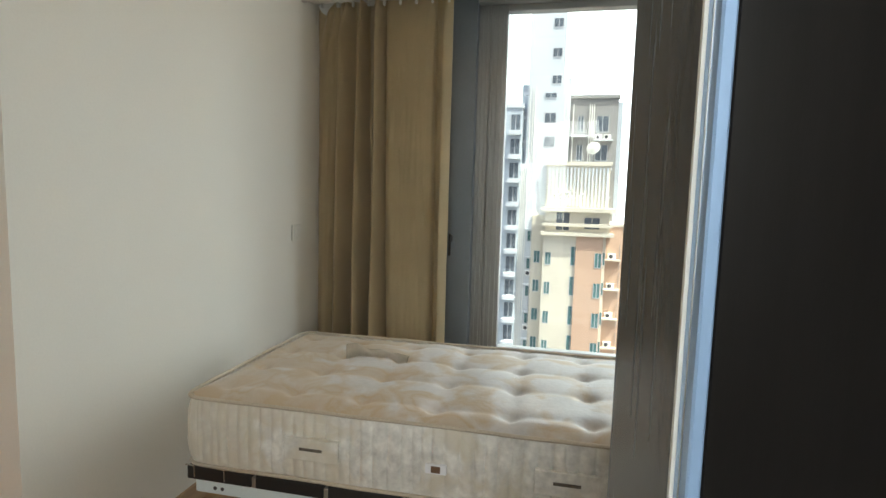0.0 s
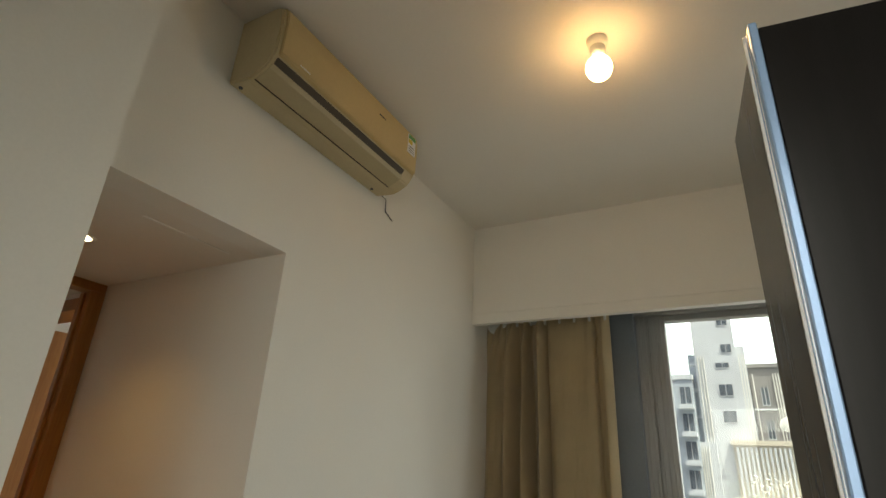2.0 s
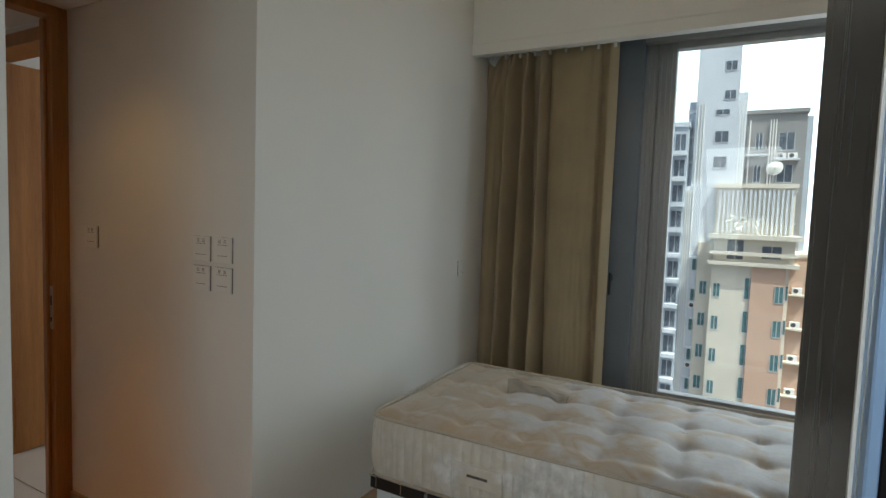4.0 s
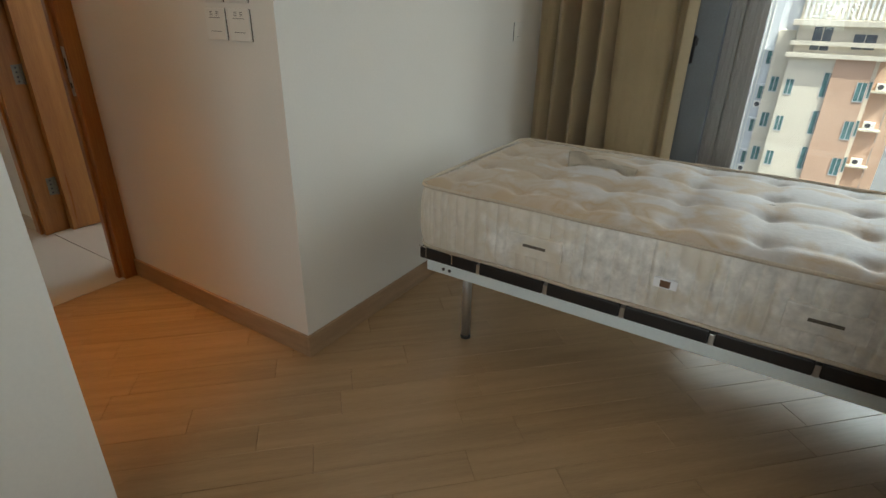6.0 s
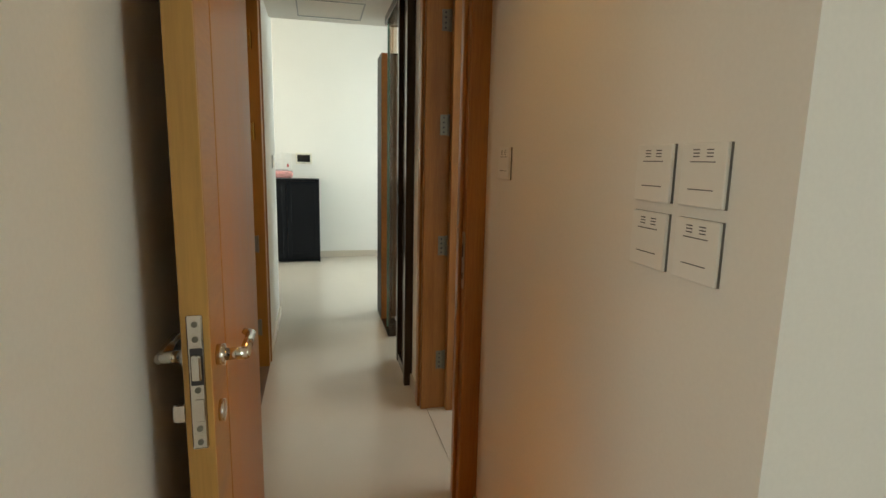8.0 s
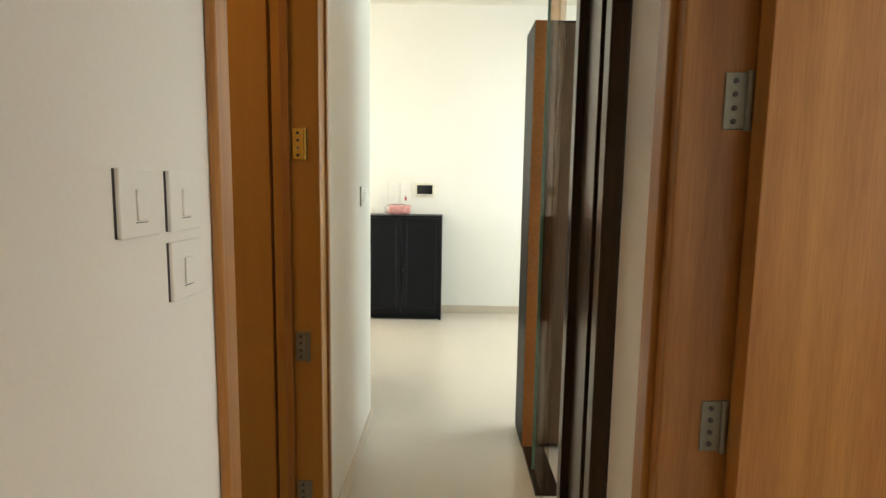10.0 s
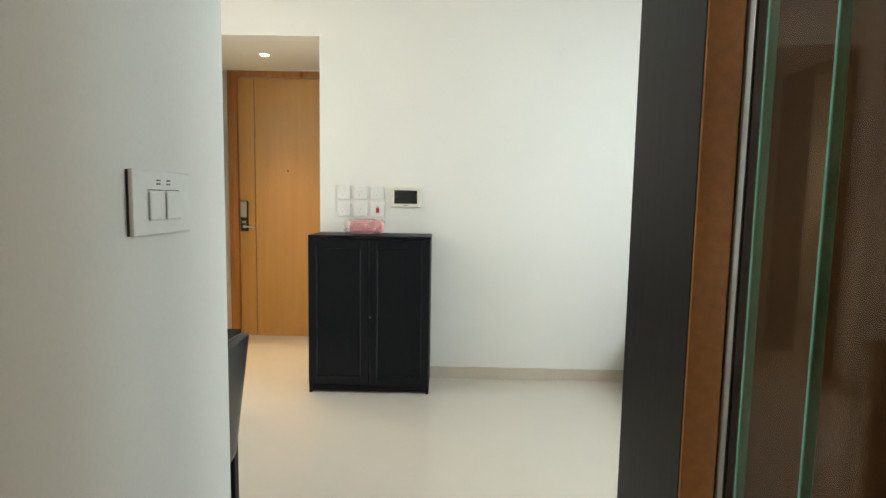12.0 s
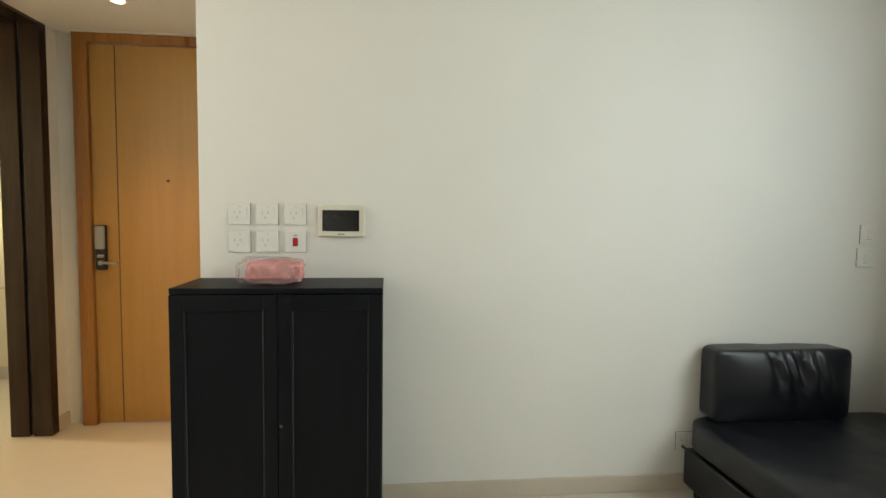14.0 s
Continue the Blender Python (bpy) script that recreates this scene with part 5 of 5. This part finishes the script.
ch = thing("dining_chair", "black leather dining chair with a tapered back, pushed to the table", "chair", (-4.09, -1.1, 0))


def chair_back(u, v):
    # padded back with a rounded top edge, leaning away from the table
    t, z = u * 2 * math.pi, 0.40 + 0.372 * min(1, v / 0.93)
    taper = 1.0 if v <= 0.93 else math.sqrt(max(0.0, 1 - ((v - 0.93) / 0.07) ** 2))
    w = 0.150 - 0.012 * v - 0.010 * (1 - taper)
    cx = math.copysign(abs(math.cos(t)) ** 0.3, math.cos(t)) * w
    cy = math.copysign(abs(math.sin(t)) ** 0.7, math.sin(t)) * 0.020 * taper
    drop = 0.022 * (abs(cx) / 0.15) ** 6 * v
    return -4.09 + cx, -1.025 + 0.050 * v + cy - 0.012 * (cx / 0.15) ** 2, z + 0.010 * (1 - taper) - drop


part("backrest", grid_mesh(72, 40, chair_back, close_u=True), LEATHER, ch, "padded black back", True)
part("seat", bx(-4.25, -3.93, -1.43, -1.035, 0.40, 0.455, 0.018, seg=3), LEATHER, ch)
for lx in (-4.225, -3.955):
    for ly in (-1.40, -1.035):
        part("leg", bx(lx - 0.015, lx + 0.015, ly - 0.015, ly + 0.015, 0, 0.41, 0.003), BLACKWOOD, ch)

# curtain by the far window
lc = thing("living_curtain", "grey-beige curtain gathered beside the living-room window", "curtain", (-5.5, 1.78, 0.5))
GREYCLOTH = surface("grey_beige_curtain", (0.36, 0.31, 0.27), 0.85, var=0.1, fine=300, bump=0.15, sheen=0.2)
part("cloth", curtain_sheet(-5.80, -5.46, 1.775, 0.72, 2.40, 5, 0.03, 4.0), GREYCLOTH, lc, "", True)
part("rail", rod((-5.95, 1.79, 2.42), (-3.2, 1.79, 2.42), 0.012), WHITEPLASTIC, lc)

# ---- outside: tower blocks ----
CONC = surface("weathered_white_render", (0.66, 0.69, 0.72), 0.8, var=0.08, big=0.25, fine=3, bump=0.1, depth=0.02)
CONC_BLUE = surface("bluish_mosaic_tile", (0.50, 0.55, 0.60), 0.7, var=0.12, big=0.25, fine=3, bump=0.1, depth=0.02)
CREAM = surface("cream_facade_tile", (0.72, 0.66, 0.54), 0.75, var=0.08, big=0.25, fine=3, bump=0.1, depth=0.02)
TAN = surface("tan_facade_tile", (0.62, 0.42, 0.30), 0.75, var=0.08, big=0.25, fine=3, bump=0.1, depth=0.02)
GREYF = surface("grey_facade_tile", (0.30, 0.29, 0.28), 0.8, var=0.12, big=0.25, fine=3, bump=0.1, depth=0.02)
TEAL = surface("teal_window_glass", (0.10, 0.20, 0.20), 0.15, var=0.25, bump=0)
DARKWIN = surface("dark_window_glass", (0.13, 0.15, 0.175), 0.15, var=0.25, bump=0)
GROUND = surface("city_ground", (0.10, 0.10, 0.10), 0.9, var=0.3, big=0.02, fine=0.4)
gb2 = bmesh.new()
bx(-3000, 3000, -3000, 3000, -71, -70, bm=gb2)
tagged(part("ground", gb2, GROUND), "distant grey city ground far below", "ground", kind="structure")
ROOF_BASE = -70
HAZE = glow("bright_haze", (0.97, 0.99, 1.0), 1.1)
tagged(part("backdrop", bx(-700, 700, 420, 421, -70, 560), HAZE), "bright white hazy sky beyond the towers", "sky", kind="structure")


FAR_FRAME = surface("far_window_frame", (0.55, 0.57, 0.58), 0.5, var=0.05, bump=0)


def far_window(parent, x, z, w, h, y, glass, frame_mat=FAR_FRAME):
    wd = part("window", bx(x, x + w, y - 0.03, y + 0.2, z, z + h), glass, parent)
    f = bmesh.new()
    bx(x - 0.06, x + w + 0.06, y - 0.045, y - 0.005, z - 0.08, z, bm=f)
    bx(x + w * 0.5 - 0.03, x + w * 0.5 + 0.03, y - 0.05, y - 0.005, z, z + h, bm=f)
    bx(x - 0.05, x, y - 0.05, y - 0.005, z, z + h, bm=f)
    bx(x + w, x + w + 0.05, y - 0.05, y - 0.005, z, z + h, bm=f)
    part("frame", f, frame_mat, wd)
    return wd


def ac_box(parent, x, z, y):
    a = part("ac_unit", bx(x, x + 0.85, y - 0.45, y - 0.05, z, z + 0.6, 0.03), WHITEPLASTIC, parent, "white outdoor cooling unit")
    part("fan", rod((x + 0.32, y - 0.46, z + 0.3), (x + 0.32, y - 0.452, z + 0.3), 0.22, seg=18), MARK, a)


def pipes(parent, xs, y, z0, z1, r=0.06, m=None):
    for x in xs:
        part("pipe", rod((x, y, z0), (x, y, z1), r, seg=6), m or WHITEPLASTIC, parent)


t1 = thing("white_tower", "tall white residential tower with small windows", "building", (-0.6, 66, ROOF_BASE))
part("wall", bx(-2.57, 1.35, 61.0, 70, ROOF_BASE, 27), CONC, t1)
part("wall", bx(1.35, 2.15, 61.6, 70, ROOF_BASE, 14.8), CONC, t1)
part("wall", bx(-3.3, -2.57, 62.0, 70, ROOF_BASE, 14.2), CONC_BLUE, t1)
part("roof", bx(-2.7, 1.5, 60.8, 70.2, 27, 27.5), CONC, t1)
for x, z, w, h in ((0.05, 14.1, 0.95, 0.85), (-0.65, 12.55, 1.2, 0.5), (-0.62, 9.75, 1.2, 1.1), (-0.6, 7.15, 1.15, 1.1), (0.0, 17.0, 0.95, 0.9), (0.0, 20.2, 0.95, 0.9)):
    far_window(t1, x, z, w, h, 61.0, DARKWIN)
pipes(t1, (-2.3, -2.0, -1.75, 1.55, 1.8, 2.0), 60.95, -40, 13.8)
for k in range(14):
    part("ledge", bx(-3.32, -2.56, 61.6, 62.1, 13.0 - 2.7 * k, 13.3 - 2.7 * k), CONC, t1)

t2 = thing("slab_block", "pale apartment block with a stack of dark windows", "building", (-6, 60, ROOF_BASE))
part("wall", bx(-11.5, -3.05, 60.0, 70, ROOF_BASE, 11.3), CONC_BLUE, t2)
part("wall", bx(-3.05, -1.55, 60.6, 70, ROOF_BASE, 5.2), CONC, t2)
part("roof", bx(-11.6, -2.95, 59.9, 70.1, 11.3, 11.8), CONC, t2)
for k in range(11):
    z = 8.85 - 2.67 * k
    w2 = far_window(t2, -4.28, z, 1.0, 1.7, 60.0, DARKWIN)
    part("balcony", bx(-4.45, -3.10, 59.2, 60.0, z - 0.55, z - 0.12), CONC, t2)
    far_window(t2, -6.4, z, 1.1, 1.6, 60.0, DARKWIN)
pipes(t2, (-2.95, -2.75, -2.55, -2.3), 60.5, -30, 4.8)
for k in range(7):
    z = -3.6 - 3.2 * k
    far_window(t2, -1.95, z, 0.7, 1.15, 60.6, TEAL)
    part("hood", bx(-2.2, -1.4, 60.1, 60.6, z + 1.25, z + 1.4), CONC, t2)
    if k % 2:
        ac_box(t2, -2.1, z - 0.8, 60.6)

t3 = thing("grey_block", "grey apartment block with cooling units behind the roof", "building", (4.6, 68, ROOF_BASE))
part("wall", bx(2.25, 7.75, 66.0, 74, ROOF_BASE, 13.3), GREYF, t3)
part("wall", bx(7.75, 8.35, 66.8, 74, ROOF_BASE, 13.0), CONC_BLUE, t3)
part("roof", bx(2.1, 7.9, 65.8, 74.1, 13.3, 13.7), GREYF, t3)
for k in range(3):
    z = 9.4 - 3.4 * k
    far_window(t3, 5.35, z, 1.35, 1.8, 66.0, DARKWIN)
    far_window(t3, 3.2, z, 0.6, 1.8, 66.0, DARKWIN)
    ac_box(t3, 5.2, z - 0.95, 66.0)
    ac_box(t3, 6.2, z - 0.95, 66.0)
    part("ledge", bx(5.0, 7.3, 65.3, 66.0, z - 1.1, z - 0.95), CONC, t3)
    part("ledge", bx(2.3, 4.4, 65.4, 66.0, z - 0.6, z - 0.45), CONC, t3)
pipes(t3, (2.6, 4.5, 4.75, 5.0), 65.8, -5, 12.6)

t4 = thing("cream_block", "cream and tan tower with teal windows and a roof terrace", "building", (4, 60, ROOF_BASE))
part("wall", bx(-0.1, 3.42, 58.8, 70, ROOF_BASE, -2.6), CREAM, t4)
part("wall", bx(3.42, 6.25, 58.6, 70, ROOF_BASE, -2.6), TAN, t4)
part("wall", bx(-1.5, -0.1, 60.0, 70, ROOF_BASE, -0.6), CREAM, t4)
part("wall", bx(6.25, 9.1, 60.4, 70, ROOF_BASE, -1.6), TAN, t4)
part("wall", bx(6.05, 6.6, 59.2, 61, ROOF_BASE, -2.6), CREAM, t4)
part("roof", bx(6.2, 9.2, 60.3, 70, -1.6, -1.3), CREAM, t4)
for z0, z1, e in ((-2.7, -2.35, 0.35), (-1.7, -1.35, 0.25), (-0.1, 0.35, 0.40)):
    part("cornice", bx(-0.1 - e, 6.95 + e, 58.6 - e, 70, z0, z1), CREAM, t4)
part("wall", bx(0.0, 6.9, 58.9, 70, -2.35, -0.1), CREAM, t4)
far_window(t4, 1.2, -2.1, 1.4, 1.9, 58.9, DARKWIN, CREAM)
far_window(t4, 4.2, -1.9, 1.6, 1.2, 58.9, DARKWIN, CREAM)
part("parapet", bx(-0.1, 6.75, 60.5, 60.8, 0.35, 5.0), CREAM, t4)
part("parapet_cap", bx(-0.3, 6.95, 60.3, 61.0, 5.0, 5.45), CREAM, t4)
for k in range(17):
    part("slat", bx(0.15 + 0.39 * k, 0.33 + 0.39 * k, 60.3, 60.5, 0.4, 4.8), CONC, t4)
for k in range(6):
    z = -5.95 - 3.32 * k
    far_window(t4, 2.95, z, 0.75, 2.05, 58.8, TEAL)
    far_window(t4, 5.5, z - 0.1, 0.65, 1.55, 58.6, TEAL)
    far_window(t4, 6.15, z + 0.15, 0.4, 1.35, 59.2, TEAL)
    far_window(t4, 0.2, z, 0.55, 1.3, 58.8, TEAL)
    far_window(t4, -1.1, z, 0.6, 1.3, 60.0, TEAL)
    ac_box(t4, 6.95, z + 0.75, 60.4)
    part("ledge", bx(6.7, 8.3, 59.7, 60.4, z + 0.55, z + 0.72), CREAM, t4)
    pp = part("pipe", rod((8.2, 60.3, z - 0.4), (8.2, 60.3, z + 2.4), 0.04, seg=6), GREYF, t4)

t5 = thing("louvred_block", "pale building with a louvred plant floor at its top", "building", (-40, 29, ROOF_BASE))
part("wall", bx(-48, -33.5, 26.6, 34, ROOF_BASE, 7.6), CONC, t5)
part("wall", bx(-47.6, -33.9, 27.2, 34, 7.6, 11.0), CONC, t5, "shaded plant floor")
part("roof", bx(-47.7, -33.8, 27.0, 34.2, 11.0, 11.3), CONC, t5)
for k in range(5):
    part("louvre", bx(-48, -33.5, 27.02, 27.3, 7.95 + 0.62 * k, 8.25 + 0.62 * k), CONC, t5)

dish = thing("satellite_dish", "white round satellite dish on the roof terrace", "satellite dish", (4.7, 60.65, 5.45))
db = grid_mesh(28, 8, lambda u, v: (v * 0.75 * math.cos(u * 2 * math.pi), v * v * 0.2, v * 0.75 * math.sin(u * 2 * math.pi)), close_u=True)
bmesh.ops.solidify(db, geom=db.faces[:], thickness=0.03)
turned(db, pose(4.75, 60.4, 7.05, -22, 0, -20))
part("bowl", db, WHITEPLASTIC, dish, "", True)
part("mast", rod((4.7, 60.65, 5.4), (4.72, 60.6, 6.9), 0.07, seg=10), STEEL, dish)
part("feed_arm", rod((4.75, 60.3, 6.7), (4.8, 59.8, 7.1), 0.03, seg=8), STEEL, dish)

tw = thing("terrace_furniture", "white slatted loungers and chairs on the roof terrace", "terrace chairs", (2.4, 60.1, 0.4), kind="stuff")
rng = random.Random(8)
bm = bmesh.new()
for k in range(34):
    x, z = rng.uniform(1.0, 4.0), rng.uniform(0.45, 2.2)
    dx, dz = rng.uniform(-0.6, 0.6), rng.uniform(-0.5, 0.5)
    rod((x, rng.uniform(59.2, 60.2), max(0.36, z)), (x + dx, rng.uniform(59.2, 60.2), max(0.36, z + dz)), 0.045, bm=bm, seg=6)
part("frames", bm, WHITEPLASTIC, tw)

# ---- oak planks, laid at 45 degrees over the bedroom floor ----
PW, PL = 0.108, 0.60


def plank_data(length):
    b = bx(0, length - 0.0009, 0, PW - 0.0009, 0, 0.012, 0.0009, seg=1)
    me = bpy.data.meshes.new("plank")
    b.to_mesh(me)
    b.free()
    me.materials.append(FLOOR_OAK)
    return me


PLANKS = {}
rng = random.Random(21)
C45 = math.sqrt(0.5)


def inside(x, y):
    if not (-1.10 < x < 2.60 and -2.10 < y < 2.10):
        return False
    if x < 0.0 and not (-0.77 < y < 0.0):
        return False
    return not (x < 0.254 and y < -0.77)


RECTS = ((0.0, 2.60, -2.10, 2.10), (-1.10, 0.0, -0.77, 0.0))


def cut_plank(m, length, rect):
    """A plank trimmed to one rectangle of the floor."""
    b = bx(0, length - 0.0009, 0, PW - 0.0009, 0, 0.012)
    back = m.inverted()
    xa, xb, ya, yb = rect
    for co, no in (((xa, 0, 0), (-1, 0, 0)), ((xb, 0, 0), (1, 0, 0)), ((0, ya, 0), (0, -1, 0)), ((0, yb, 0), (0, 1, 0))):
        bmesh.ops.bisect_plane(b, geom=b.verts[:] + b.edges[:] + b.faces[:], plane_co=back @ Vector(co),
                               plane_no=back.to_3x3() @ Vector(no), clear_outer=True)
    if not b.faces:
        b.free()
        return
    me = bpy.data.meshes.new("plank")
    b.to_mesh(me)
    b.free()
    me.materials.append(FLOOR_OAK)
    o = new("plank", me)
    o.matrix_basis = m
    o.parent = floor_bed


for j in range(-32, 32):
    v = j * PW
    u = -4.0 + rng.uniform(0, PL)
    while u < 4.0:
        L = rng.choice((0.45, 0.60, 0.75))
        m = pose(0, 0, -0.012, 0, 0, 45) @ Matrix.Translation((u, v, 0))
        pts = [(C45 * (u + a * L - v - b * PW), C45 * (u + a * L + v + b * PW)) for a in (0.0, 0.25, 0.5, 0.75, 1.0) for b in (0.0, 1.0)]
        if all(inside(*p) for p in pts):
            if L not in PLANKS:
                PLANKS[L] = plank_data(L)
            o = new("plank", PLANKS[L])
            o.matrix_basis = m
            o.parent = floor_bed
        else:
            for rect in RECTS:
                if any(rect[0] - 0.05 < p[0] < rect[1] + 0.05 and rect[2] - 0.05 < p[1] < rect[3] + 0.05 for p in pts):
                    cut_plank(m, L, rect)
        u += L
